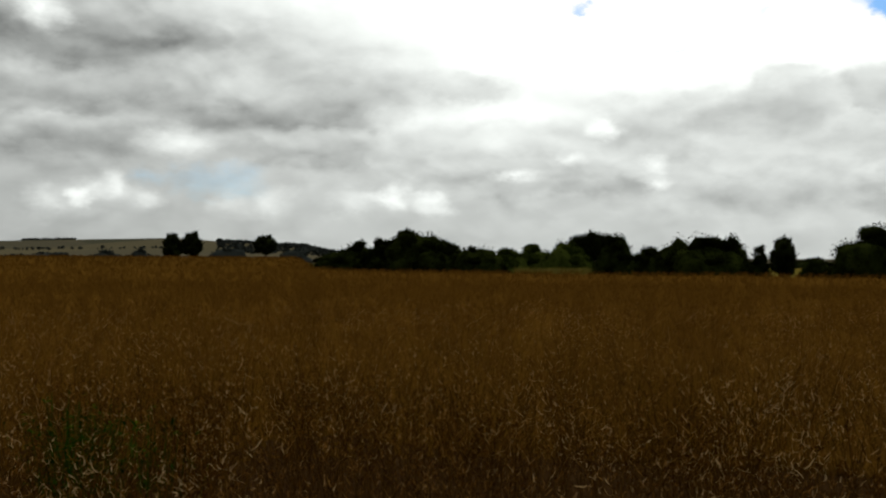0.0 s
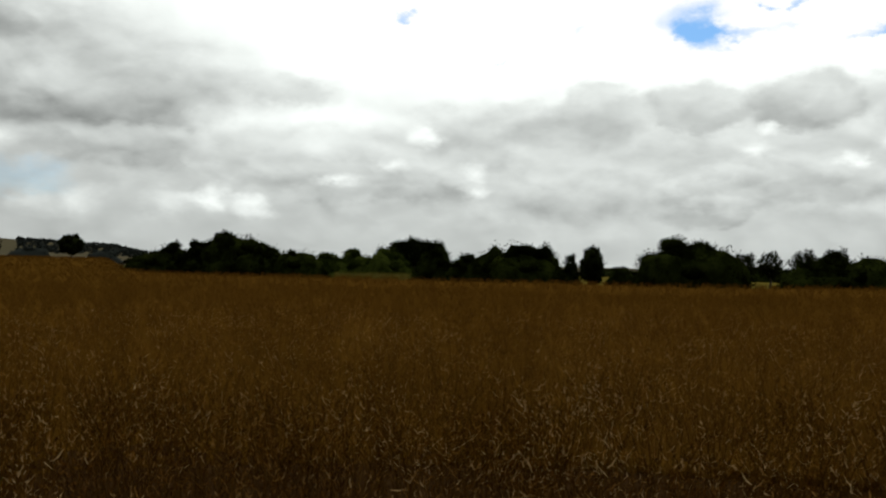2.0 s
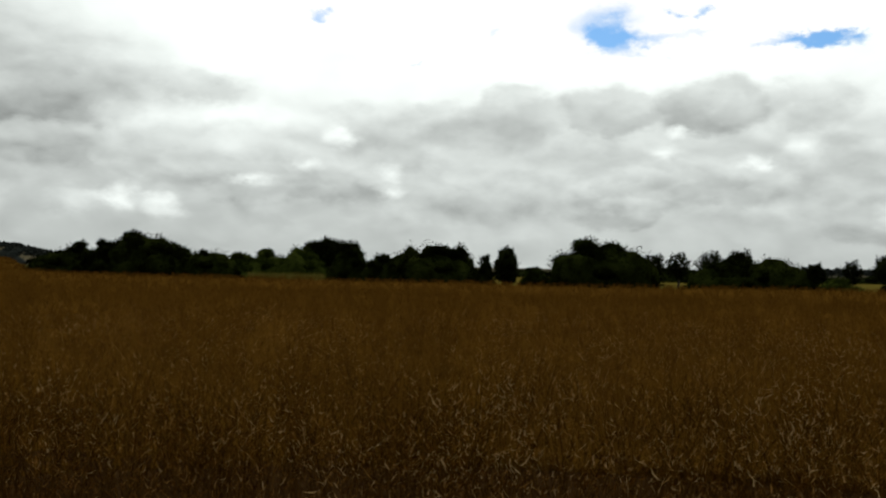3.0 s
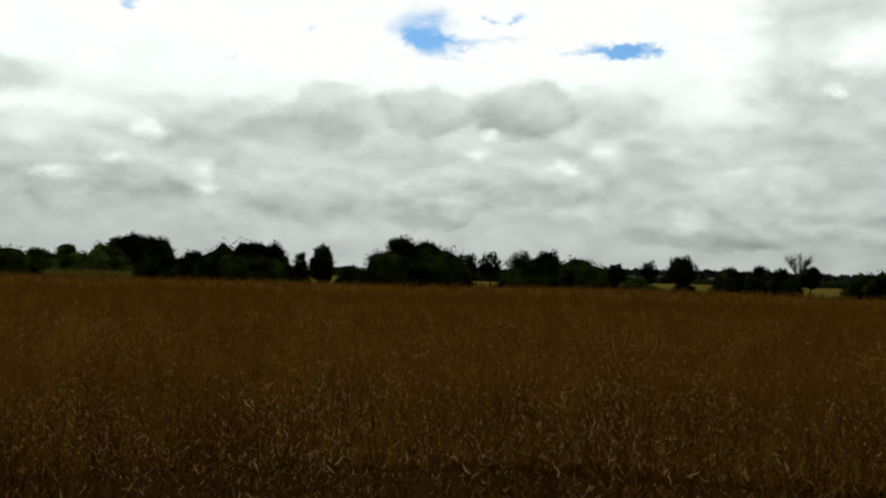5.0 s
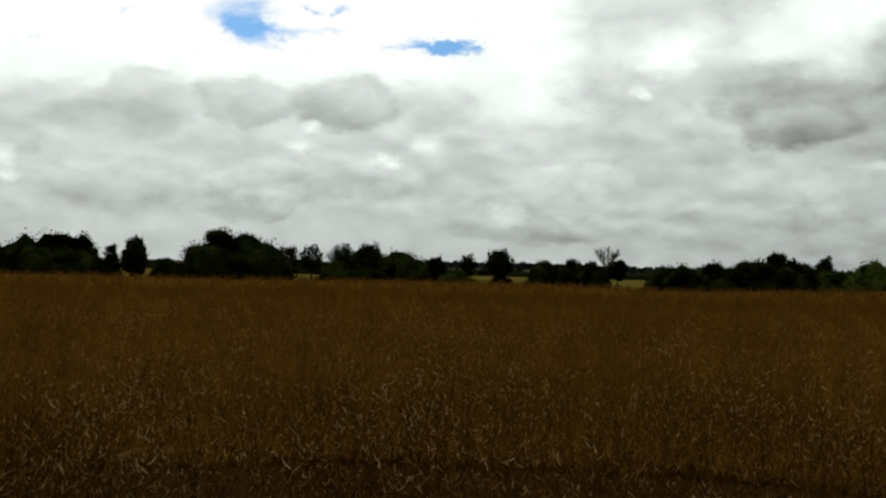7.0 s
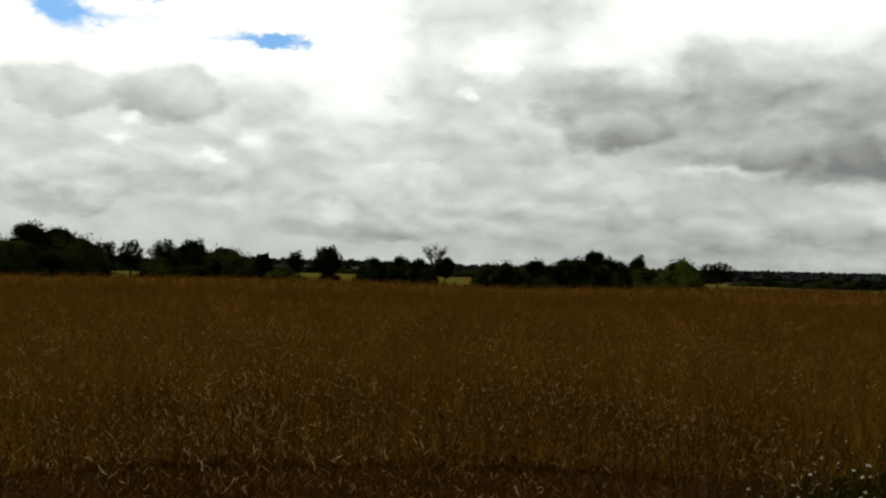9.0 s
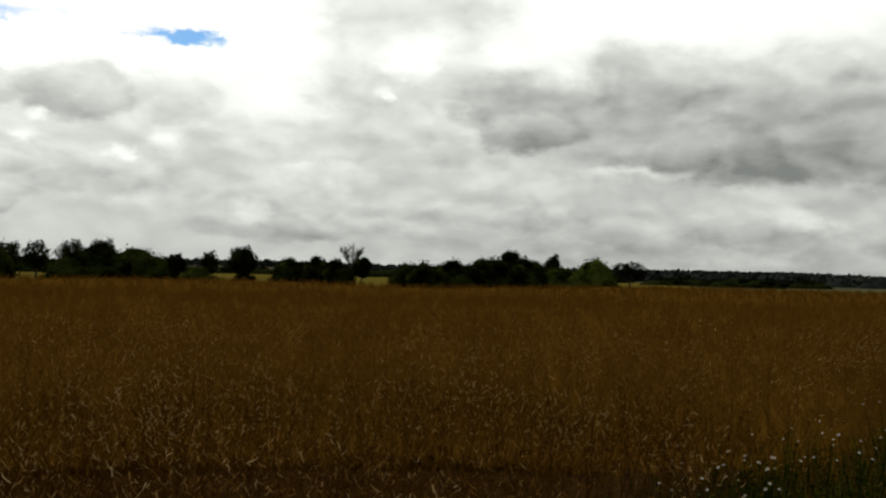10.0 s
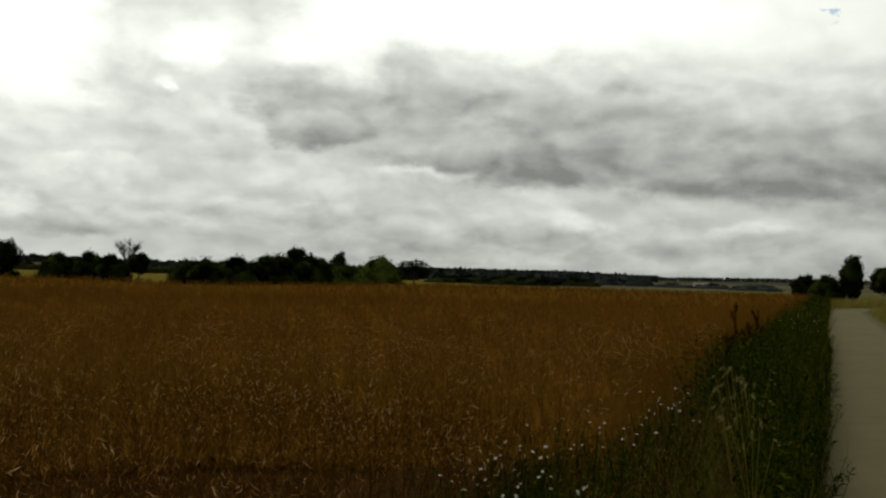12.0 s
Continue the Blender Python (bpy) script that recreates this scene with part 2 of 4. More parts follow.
# ---- materials ----
def surface(name, stops, scale, rough=0.8, island=0.0, bump=0.0, bump_scale=30.0, patchy=0.0, spec=0.3, thin=0.0, clump=0.0):
    """A matt natural surface: colour from noise at two scales, optional variation from piece to piece, relief, light through leaves."""
    m = bpy.data.materials.new(name)
    m.use_nodes = True
    t = m.node_tree
    b = t.nodes["Principled BSDF"]
    where = t.nodes.new("ShaderNodeTexCoord").outputs["Object"]
    fac = noise_node(t, where, scale, 6.0, 0.6)
    if patchy:
        big = noise_node(t, where, scale * patchy, 3.0)
        fac = math_node(t, "ADD", math_node(t, "MULTIPLY", fac, 0.45), math_node(t, "MULTIPLY", big, 0.55))
    if clump:
        fac = math_node(t, "ADD", math_node(t, "MULTIPLY", math_node(t, "SUBTRACT", fac, 0.5), clump), 0.5)
    if island:
        g = t.nodes.new("ShaderNodeNewGeometry")
        r = math_node(t, "MULTIPLY", math_node(t, "SUBTRACT", g.outputs["Random Per Island"], 0.5), island)
        fac = math_node(t, "ADD", fac, r)
    col = ramp_node(t, fac, stops)
    t.links.new(col, b.inputs["Base Color"])
    b.inputs["Roughness"].default_value = rough
    b.inputs["Specular IOR Level"].default_value = spec
    if bump:
        n = t.nodes.new("ShaderNodeBump")
        n.inputs["Strength"].default_value, n.inputs["Distance"].default_value = bump, 0.02
        t.links.new(noise_node(t, where, bump_scale, 5.0), n.inputs["Height"])
        t.links.new(n.outputs[0], b.inputs["Normal"])
    if thin:
        out = t.nodes["Material Output"]
        tr = t.nodes.new("ShaderNodeBsdfTranslucent")
        t.links.new(col, tr.inputs[0])
        mx = t.nodes.new("ShaderNodeMixShader")
        mx.inputs[0].default_value = thin
        t.links.new(b.outputs[0], mx.inputs[1])
        t.links.new(tr.outputs[0], mx.inputs[2])
        t.links.new(mx.outputs[0], out.inputs[0])
    return m


# highlights from the sky are coloured in: random pods pale among the browns
M_POD = surface("ripe_pod", ((0.15, (0.022, 0.0076, 0.0009)), (0.49, (0.086, 0.0315, 0.0038)), (0.70, (0.165, 0.065, 0.0095)), (0.88, (0.35, 0.178, 0.045)), (1.0, (0.85, 0.60, 0.28))),
                2.6, 0.65, island=0.95, spec=0.0, patchy=0.3, thin=0.14, clump=1.35)
M_STEM = surface("ripe_stem", ((0.2, (0.027, 0.0118, 0.0017)), (0.6, (0.066, 0.030, 0.0042)), (0.9, (0.125, 0.062, 0.011))), 1.3, 0.8, island=0.5, spec=0.0, thin=0.12)
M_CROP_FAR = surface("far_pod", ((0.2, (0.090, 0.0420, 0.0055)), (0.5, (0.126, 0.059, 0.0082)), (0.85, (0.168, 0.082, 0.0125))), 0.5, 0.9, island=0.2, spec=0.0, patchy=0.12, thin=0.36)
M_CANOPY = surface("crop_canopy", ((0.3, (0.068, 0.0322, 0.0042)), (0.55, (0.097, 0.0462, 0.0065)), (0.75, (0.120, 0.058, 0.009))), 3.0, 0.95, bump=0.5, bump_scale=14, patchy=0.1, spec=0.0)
M_SOIL = surface("soil", ((0.3, (0.024, 0.0115, 0.0035)), (0.7, (0.05, 0.026, 0.009))), 5.0, 0.95, bump=0.8, bump_scale=40, spec=0)
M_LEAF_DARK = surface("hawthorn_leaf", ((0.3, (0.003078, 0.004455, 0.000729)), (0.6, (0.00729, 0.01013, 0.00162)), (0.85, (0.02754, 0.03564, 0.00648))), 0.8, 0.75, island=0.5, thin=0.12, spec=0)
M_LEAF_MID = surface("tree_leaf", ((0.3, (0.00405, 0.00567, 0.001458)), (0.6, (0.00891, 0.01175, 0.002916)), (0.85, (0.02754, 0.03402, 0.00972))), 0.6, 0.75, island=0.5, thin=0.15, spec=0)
M_LEAF_LIGHT = surface("sallow_leaf", ((0.3, (0.01548, 0.02246, 0.003098)), (0.6, (0.03718, 0.05112, 0.006971)), (0.85, (0.08984, 0.1115, 0.02014))), 0.6, 0.7, island=0.5, thin=0.2, spec=0)
# distance haze is painted in here: the leaf green is greyed
M_LEAF_HAZED = surface("hazed_leaf", ((0.3, (0.02722, 0.03208, 0.02819)), (0.6, (0.04082, 0.04666, 0.04082)), (0.85, (0.05832, 0.06415, 0.05346))), 0.05, 0.85, island=0.15, spec=0)
M_BARK = surface("bark", ((0.3, (0.03, 0.024, 0.018)), (0.7, (0.08, 0.065, 0.05))), 4.0, 0.9, bump=0.7, bump_scale=25)
M_GRASS = surface("verge_grass", ((0.25, (0.01188, 0.01606, 0.00081)), (0.5, (0.03326, 0.04016, 0.001944)), (0.68, (0.07722, 0.07573, 0.00567)), (0.9, (0.3089, 0.2295, 0.0486))), 1.6, 0.6, island=0.55, thin=0.2, patchy=0.4, spec=0)
M_DRYGRASS = surface("dry_grass", ((0.25, (0.081, 0.07425, 0.0108)), (0.55, (0.189, 0.1553, 0.0297)), (0.85, (0.405, 0.3172, 0.0945))), 1.2, 0.65, island=0.5, thin=0.15, spec=0)
M_WEED = surface("weed_leaf", ((0.3, (0.007, 0.0115, 0.0007)), (0.6, (0.019, 0.028, 0.0017)), (0.85, (0.085, 0.098, 0.009))), 3.0, 0.65, island=0.5, thin=0.2, spec=0)
M_STRAW = surface("weathered_straw", ((0.25, (0.045, 0.026, 0.006)), (0.55, (0.11, 0.066, 0.018)), (0.88, (0.27, 0.18, 0.065))), 1.4, 0.75, island=0.6, thin=0.12, spec=0)
M_SEED = surface("seed_head", ((0.3, (0.12, 0.108, 0.036)), (0.7, (0.36, 0.32, 0.13))), 30, 0.7, island=0.4, spec=0.0, thin=0.25)
M_HERB = surface("fresh_herb", ((0.3, (0.0276, 0.03795, 0.002)), (0.6, (0.0759, 0.08349, 0.005)), (0.85, (0.1656, 0.1581, 0.014))), 3.0, 0.7, island=0.5, spec=0.0, thin=0.25)
M_PETAL = surface("white_petal", ((0.3, (0.7, 0.7, 0.66)), (0.7, (0.82, 0.82, 0.8))), 20, 0.6, thin=0.2)
M_EYE = surface("yellow_disc", ((0.3, (0.45, 0.26, 0.02)), (0.7, (0.6, 0.38, 0.04))), 60, 0.8)
M_CLUMP = surface("dark_weed", ((0.3, (0.008, 0.022, 0.001)), (0.6, (0.02, 0.05, 0.002)), (0.85, (0.06, 0.10, 0.006))), 6.0, 0.7, island=0.4, spec=0.0, thin=0.2)
M_DOCK = surface("dock_seed", ((0.3, (0.02079, 0.00756, 0.00189)), (0.7, (0.04725, 0.01701, 0.004725))), 12, 0.85, island=0.4, spec=0)
M_STUBBLE = surface("stubble", ((0.3, (0.095, 0.0738, 0.0132)), (0.7, (0.1425, 0.1125, 0.0216))), 0.3, 0.9, patchy=0.15, bump=0.5, bump_scale=3, spec=0.0)
M_ROAD = surface("old_asphalt", ((0.3, (0.098, 0.087, 0.041)), (0.5, (0.112, 0.099, 0.048)), (0.72, (0.130, 0.116, 0.060))), 2.2, 0.9, bump=0.35, bump_scale=160, patchy=0.2, spec=0.05)
M_WALL = surface("render_wall", ((0.3, (0.55, 0.55, 0.52)), (0.7, (0.72, 0.72, 0.7))), 0.8, 0.8)
M_ROOF = surface("roof_tile", ((0.3, (0.12, 0.09, 0.08)), (0.7, (0.2, 0.16, 0.14))), 0.7, 0.85)
M_PANE = surface("dark_pane", ((0.3, (0.02, 0.02, 0.025)), (0.7, (0.04, 0.04, 0.05))), 1.0, 0.2, spec=0.5)


def ground_material():
    """Grass near by, a patchwork of stubble, pasture and plough far off."""
    m = bpy.data.materials.new("countryside")
    m.use_nodes = True
    t = m.node_tree
    b = t.nodes["Principled BSDF"]
    where = t.nodes.new("ShaderNodeTexCoord").outputs["Object"]
    flat = vec_node(t, "MULTIPLY", where, (1, 1, 0))
    cells = t.nodes.new("ShaderNodeTexVoronoi")
    cells.inputs["Scale"].default_value, cells.inputs["Randomness"].default_value = 1 / 330, 0.9
    t.links.new(vec_node(t, "MULTIPLY", flat, (1.0, 0.6, 0)), cells.inputs["Vector"])
    cr = t.nodes.new("ShaderNodeSeparateColor")
    t.links.new(cells.outputs["Color"], cr.inputs[0])
    fields = ramp_node(t, cr.outputs[0], ((0.0, (0.115, 0.098, 0.055)), (0.3, (0.09, 0.08, 0.048)), (0.45, (0.05, 0.054, 0.036)), (0.65, (0.065, 0.062, 0.043)), (0.8, (0.125, 0.105, 0.06)), (1.0, (0.08, 0.074, 0.05))))
    grass = ramp_node(t, noise_node(t, where, 0.5, 8.0, 0.65), ((0.3, (0.05, 0.055, 0.016)), (0.55, (0.10, 0.095, 0.03)), (0.75, (0.17, 0.145, 0.06))))
    far = smooth_range(t, vec_node(t, "LENGTH", flat), 240, 420)
    col = mix_node(t, far, grass, fields)
    col = mix_node(t, 0.35, col, ramp_node(t, noise_node(t, where, 0.03, 6.0), ((0.3, (0.55, 0.55, 0.55)), (0.7, (1, 1, 1)))), "MULTIPLY")
    t.links.new(col, b.inputs["Base Color"])
    b.inputs["Roughness"].default_value = 0.95
    b.inputs["Specular IOR Level"].default_value = 0.0
    return m


M_GROUND = ground_material()

# ---- shape of the land ----
rng = np.random.default_rng(7)


def smooth(a, b, x):
    k = np.clip((np.asarray(x, float) - a) / (b - a), 0, 1)
    return k * k * (3 - 2 * k)


RIDGE_AZ = (-180, -60, -23, -14, -11, -6.4, -5.4, -4.4, 0, 20, 44, 60, 67, 75, 78, 80, 87, 95, 140, 180)
RIDGE_EL = (0.8, 1.0, 1.04, 1.25, 1.08, 0.90, 0.70, 0.52, 0.35, 0.25, 0.25, 0.20, 0.20, 0.24, 0.18, 0.20, 0.30, 0.30, 0.6, 0.8)
EDGE_AZ = (-90, -7, -5.6, 0, 5, 12, 20, 27, 34, 43, 51, 54, 59, 64, 69, 75, 85, 95)
EDGE_R = (230, 230, 110, 98, 92, 82, 79, 71, 84, 87, 72, 67, 80, 98, 115, 110, 106, 106)
CROP_TOP = 1.10
CROP_Y = 1.45


def land(x, y):
    """Height of the ground."""
    x, y = np.asarray(x, float), np.asarray(y, float)
    r, az = np.hypot(x, y), np.degrees(np.arctan2(x, y))
    left = (1 - smooth(-7.5, -2.5, az)) * smooth(-120, -80, az)
    z = left * 1.9 * smooth(60, 230, r) * (1 - 0.8 * smooth(240, 500, r))
    crest = (2600 * np.tan(np.radians(np.interp(az, RIDGE_AZ, RIDGE_EL))) + EYE)
    z = z + crest * smooth(700, 2600, r) * (1 - 0.5 * smooth(2700, 4600, r))
    z = z - 0.35 * smooth(120, 400, r) * (1 - smooth(500, 1200, r)) * (1 - left)
    roll = np.sin(x / 190 + 1.3) * np.cos(y / 230) * 2.5 * smooth(500, 1100, r) * (1 - smooth(2000, 2600, r))
    return z + roll


def crop_edge(az):
    return np.interp(az, EDGE_AZ, EDGE_R)


def at(az, r):
    """x and y at a bearing and a distance."""
    return r * math.sin(radians(az)), r * math.cos(radians(az))


# ---- building blocks ----
def mesh_of(name, verts, faces, material, smooth_faces=False):
    """A mesh from arrays; faces all have the same number of corners."""
    verts, faces = np.asarray(verts, np.float32), np.asarray(faces, np.int32)
    me = bpy.data.meshes.new(name)
    n, k = faces.shape
    me.vertices.add(len(verts))
    me.vertices.foreach_set("co", verts.ravel())
    me.loops.add(n * k)
    me.loops.foreach_set("vertex_index", faces.ravel())
    me.polygons.add(n)
    me.polygons.foreach_set("loop_start", np.arange(0, n * k, k, dtype=np.int32))
    if smooth_faces:
        me.polygons.foreach_set("use_smooth", np.ones(n, bool))
    me.update(calc_edges=True)
    me.materials.append(material)
    return me


def put(name, me, parent=None, label=""):
    ob = new(name, me)
    if parent is not None:
        ob.parent = parent
    return tagged(ob, label=label)


def part(name, bm, material, parent=None, label=""):
    me = bpy.data.meshes.new(name)
    bm.to_mesh(me)
    bm.free()
    me.materials.append(material)
    return put(name, me, parent, label)


class Soup:
    """Collects vertices and four-cornered faces."""

    def __init__(self):
        self.v, self.f, self.n = [], [], 0

    def add(self, v, f):
        v, f = np.asarray(v, float).reshape(-1, 3), np.asarray(f, int).reshape(-1, 4)
        self.v.append(v)
        self.f.append(f + self.n)
        self.n += len(v)

    def mesh(self, name, material, smooth_faces=False):
        return mesh_of(name, np.concatenate(self.v), np.concatenate(self.f), material, smooth_faces)


def ribbons(base, tip, side, width, bend, steps=2, taper=0.25):
    """Arrays of narrow curved blades from base to tip. side: unit vectors across; bend: how far the middle is pushed."""
    n = len(base)
    s = np.linspace(0, 1, steps + 1)
    mid = base[:, None] + (tip - base)[:, None] * s[None, :, None] + bend[:, None] * (4 * s * (1 - s))[None, :, None]
    w = np.asarray(width)[:, None] * (1 - (1 - taper) * np.abs(2 * s - 0.8) / 1.2)[None]
    off = side[:, None] * w[:, :, None] * 0.5
    v = np.stack([mid - off, mid + off], 2).reshape(n, -1, 3)
    i = np.arange(steps)
    f = np.stack([2 * i, 2 * i + 1, 2 * i + 3, 2 * i + 2], 1)
    faces = (f[None] + (np.arange(n) * 2 * (steps + 1))[:, None, None]).reshape(-1, 4)
    return v.reshape(-1, 3), faces


def unit(v):
    return v / np.maximum(np.linalg.norm(v, axis=-1, keepdims=True), 1e-9)


def tube(points, radii, sides=6):
    """A tapered, bent tube."""
    pts = np.asarray(points, float)
    ring = np.linspace(0, 2 * np.pi, sides, endpoint=False)
    d = unit(np.gradient(pts, axis=0))
    a = unit(np.cross(d, np.where(np.abs(d[:, 2:3]) > 0.9, (1.0, 0, 0), (0, 0, 1.0))))
    b = np.cross(d, a)
    v = pts[:, None] + np.asarray(radii)[:, None, None] * (a[:, None] * np.cos(ring)[None, :, None] + b[:, None] * np.sin(ring)[None, :, None])
    i, j = np.meshgrid(np.arange(len(pts) - 1), np.arange(sides), indexing="ij")
    k = (j + 1) % sides
    f = np.stack([i * sides + j, i * sides + k, (i + 1) * sides + k, (i + 1) * sides + j], -1).reshape(-1, 4)
    return v.reshape(-1, 3), f

# ---- ground, lane ----
def build_ground():
    rad = np.concatenate([[0.0], np.geomspace(2.0, 4700, 110)])
    az = np.radians(np.arange(0, 360, 1.0))
    R_, A_ = np.meshgrid(rad, az, indexing="ij")
    x, y = R_ * np.sin(A_), R_ * np.cos(A_)
    v = np.stack([x, y, land(x, y) - 0.02], -1).reshape(-1, 3)
    n = len(az)
    i, j = np.meshgrid(np.arange(len(rad) - 1), np.arange(n), indexing="ij")
    k = (j + 1) % n
    f = np.stack([i * n + j, i * n + k, (i + 1) * n + k, (i + 1) * n + j], -1).reshape(-1, 4)
    ob = put("ground", mesh_of("ground", v, f, M_GROUND, True))
    tagged(ob, "open farmland of grass, stubble and pasture reaching low hills", "ground", kind="structure")


LANE = 2.5
KERB = 0.10


def lane_line(s):
    """Centre line of the lane: straight, then bending away to the south."""
    s = np.asarray(s, float)
    k = np.clip(s - 74, 0, None)
    return s - 0.006 * k ** 2, KERB - LANE / 2 - 0.012 * k ** 2


def build_lane():
    s = np.concatenate([np.linspace(-70, 0, 36)[:-1], np.linspace(0, 20, 120)[:-1], np.linspace(20, 120, 140)])
    x, y = lane_line(s)
    dx, dy = np.gradient(x), np.gradient(y)
    l = np.hypot(dx, dy)
    nx, ny = -dy / l, dx / l
    cross = ((-1, -0.10), (-0.97, 0.015), (-0.5, 0.035), (0, 0.045), (0.5, 0.035), (0.97, 0.015), (1, -0.10))
    rows = []
    for c, h in cross:
        w = LANE / 2 * c + (np.array([0.05 * noise.noise((a * 1.1, c * 9, 0)) + 0.03 * noise.noise((a * 5, c * 9, 4)) for a in s]) if abs(c) > 0.9 else 0)
        rows.append(np.stack([x + nx * w, y + ny * w, land(x, y) + h], -1))
    v = np.stack(rows, 1)
    m = len(cross)
    i, j = np.meshgrid(np.arange(len(s) - 1), np.arange(m - 1), indexing="ij")
    f = np.stack([i * m + j, (i + 1) * m + j, (i + 1) * m + j + 1, i * m + j + 1], -1).reshape(-1, 4)
    ob = put("road", mesh_of("road", v.reshape(-1, 3), f[:, ::-1], M_ROAD, True))
    tagged(ob, "narrow pale worn asphalt farm lane with crumbling edges", "road", kind="structure")


build_ground()
build_lane()


# ---- the ripe crop ----
def in_crop(x, y):
    r, az = np.hypot(x, y), np.degrees(np.arctan2(x, y))
    return (y > CROP_Y + 0.22 * smooth(3.2, 4.2, x) * (1 - smooth(6.0, 7.4, x)) + 0.12 * np.sin(x * 2.1) + 0.08 * np.sin(x * 5.3)) & (r < crop_edge(az)) & (az < 89.6)


def swell(x, y):
    """Uneven height of the crop."""
    return 0.05 * np.sin(x * 1.9 + 0.7 * y) * np.cos(y * 1.3 - x * 0.4) + 0.04 * np.sin(x * 0.37 + 2) * np.cos(y * 0.29) + 0.03 * np.sin(3.7 * x + 1) * np.sin(4.1 * y)


def scatter(r0, r1, density, az0=-28.0, az1=89.8):
    a0, a1 = radians(az0), radians(az1)
    n = int(density * 0.5 * (r1 * r1 - r0 * r0) * (a1 - a0))
    r = np.sqrt(rng.uniform(r0 * r0, r1 * r1, n))
    a = rng.uniform(a0, a1, n)
    x, y = r * np.sin(a), r * np.cos(a)
    keep = in_crop(x, y)
    return x[keep], y[keep]


def rape_plants(x, y, branches, pods, pod_len, pod_w, stem_w, pod_steps):
    """Ripe plants: a leaning main stem, upright side branches in its upper half, and pods along their ends."""
    n = len(x)
    out, stalks = Soup(), Soup()
    foot = np.stack([x, y, land(x, y)], -1)
    hgt = CROP_TOP + swell(x, y) + rng.normal(0, 0.075 if pod_len < 0.09 else 0.02, n)
    # plants beside the lane stay shorter
    hgt = hgt * (0.80 + 0.20 * smooth(1.85, 2.25, np.hypot(x, y)))
    lean = rng.normal(0, 0.16, (n, 2)) + 0.10 * np.stack([np.sin(x * 0.8 + y), np.cos(y * 0.9 - x)], -1)
    top = foot + np.concatenate([lean * 0.9, hgt[:, None]], 1)
    B = branches
    frac = rng.uniform(0.42, 0.8, (n, B))
    start = foot[:, None] + (top - foot)[:, None] * frac[..., None]
    a = rng.uniform(0, 2 * np.pi, (n, B))
    reach = rng.uniform(0.08, 0.30, (n, B))
    end = start + np.stack([np.cos(a) * reach, np.sin(a) * reach, (1 - frac) * hgt[:, None] * rng.uniform(0.55, 1.12 if pod_len < 0.09 else 0.92, (n, B))], -1)
    start[:, 0], end[:, 0] = foot + (top - foot) * 0.1, top
    s, e = start.reshape(-1, 3), end.reshape(-1, 3)
    m = len(s)
    side = unit(np.concatenate([rng.normal(size=(m, 2)), np.zeros((m, 1))], 1))
    v, f = ribbons(s, e, side, np.full(m, stem_w), rng.normal(0, 0.03, (m, 3)), 2, 0.4)
    stalks.add(v, f)
    k = rng.uniform(0.3, 1.0, (m, pods))
    k = np.where((np.arange(m) % B == 0)[:, None], 0.55 + 0.45 * k, k)
    base = (s[:, None] + (e - s)[:, None] * k[..., None]).reshape(-1, 3)
    q = len(base)
    a = rng.uniform(0, 2 * np.pi, q)
    up = rng.normal(1.0, 0.5, q)
    d = unit(np.stack([np.cos(a), np.sin(a), up], -1))
    length = pod_len * rng.uniform(0.6, 1.25, q)
    tip = base + d * length[:, None]
    across = unit(np.cross(d, rng.normal(size=(q, 3))))
    bend = np.stack([np.zeros(q), np.zeros(q), -0.12 * length], -1) + rng.normal(0, 0.004, (q, 3))
    v, f = ribbons(base, tip, across, pod_w * rng.uniform(0.7, 1.2, q), bend, pod_steps, 0.3)
    out.add(v, f)
    return out, stalks


def plant_mesh():
    """One ripe plant at the origin, stems and pods in one mesh."""
    pods_, stalks_ = rape_plants(np.array([0.0]), np.array([9.0]), 7, 13, 0.031, 0.0027, 0.0034, 2)
    for soup in (pods_, stalks_):
        soup.v = [v - (0, 9.0, float(land(0, 9.0))) for v in soup.v]
    count = sum(len(f) for f in stalks_.f)
    for v, f in zip(pods_.v, pods_.f):
        stalks_.add(v, f)
    me = stalks_.mesh("rapeseed_plant", M_STEM)
    me.materials.append(M_POD)
    slots = np.ones(len(me.polygons), np.int32)
    slots[:count] = 0
    me.polygons.foreach_set("material_index", slots)
    return me


PLANTS = [plant_mesh() for _ in range(14)]


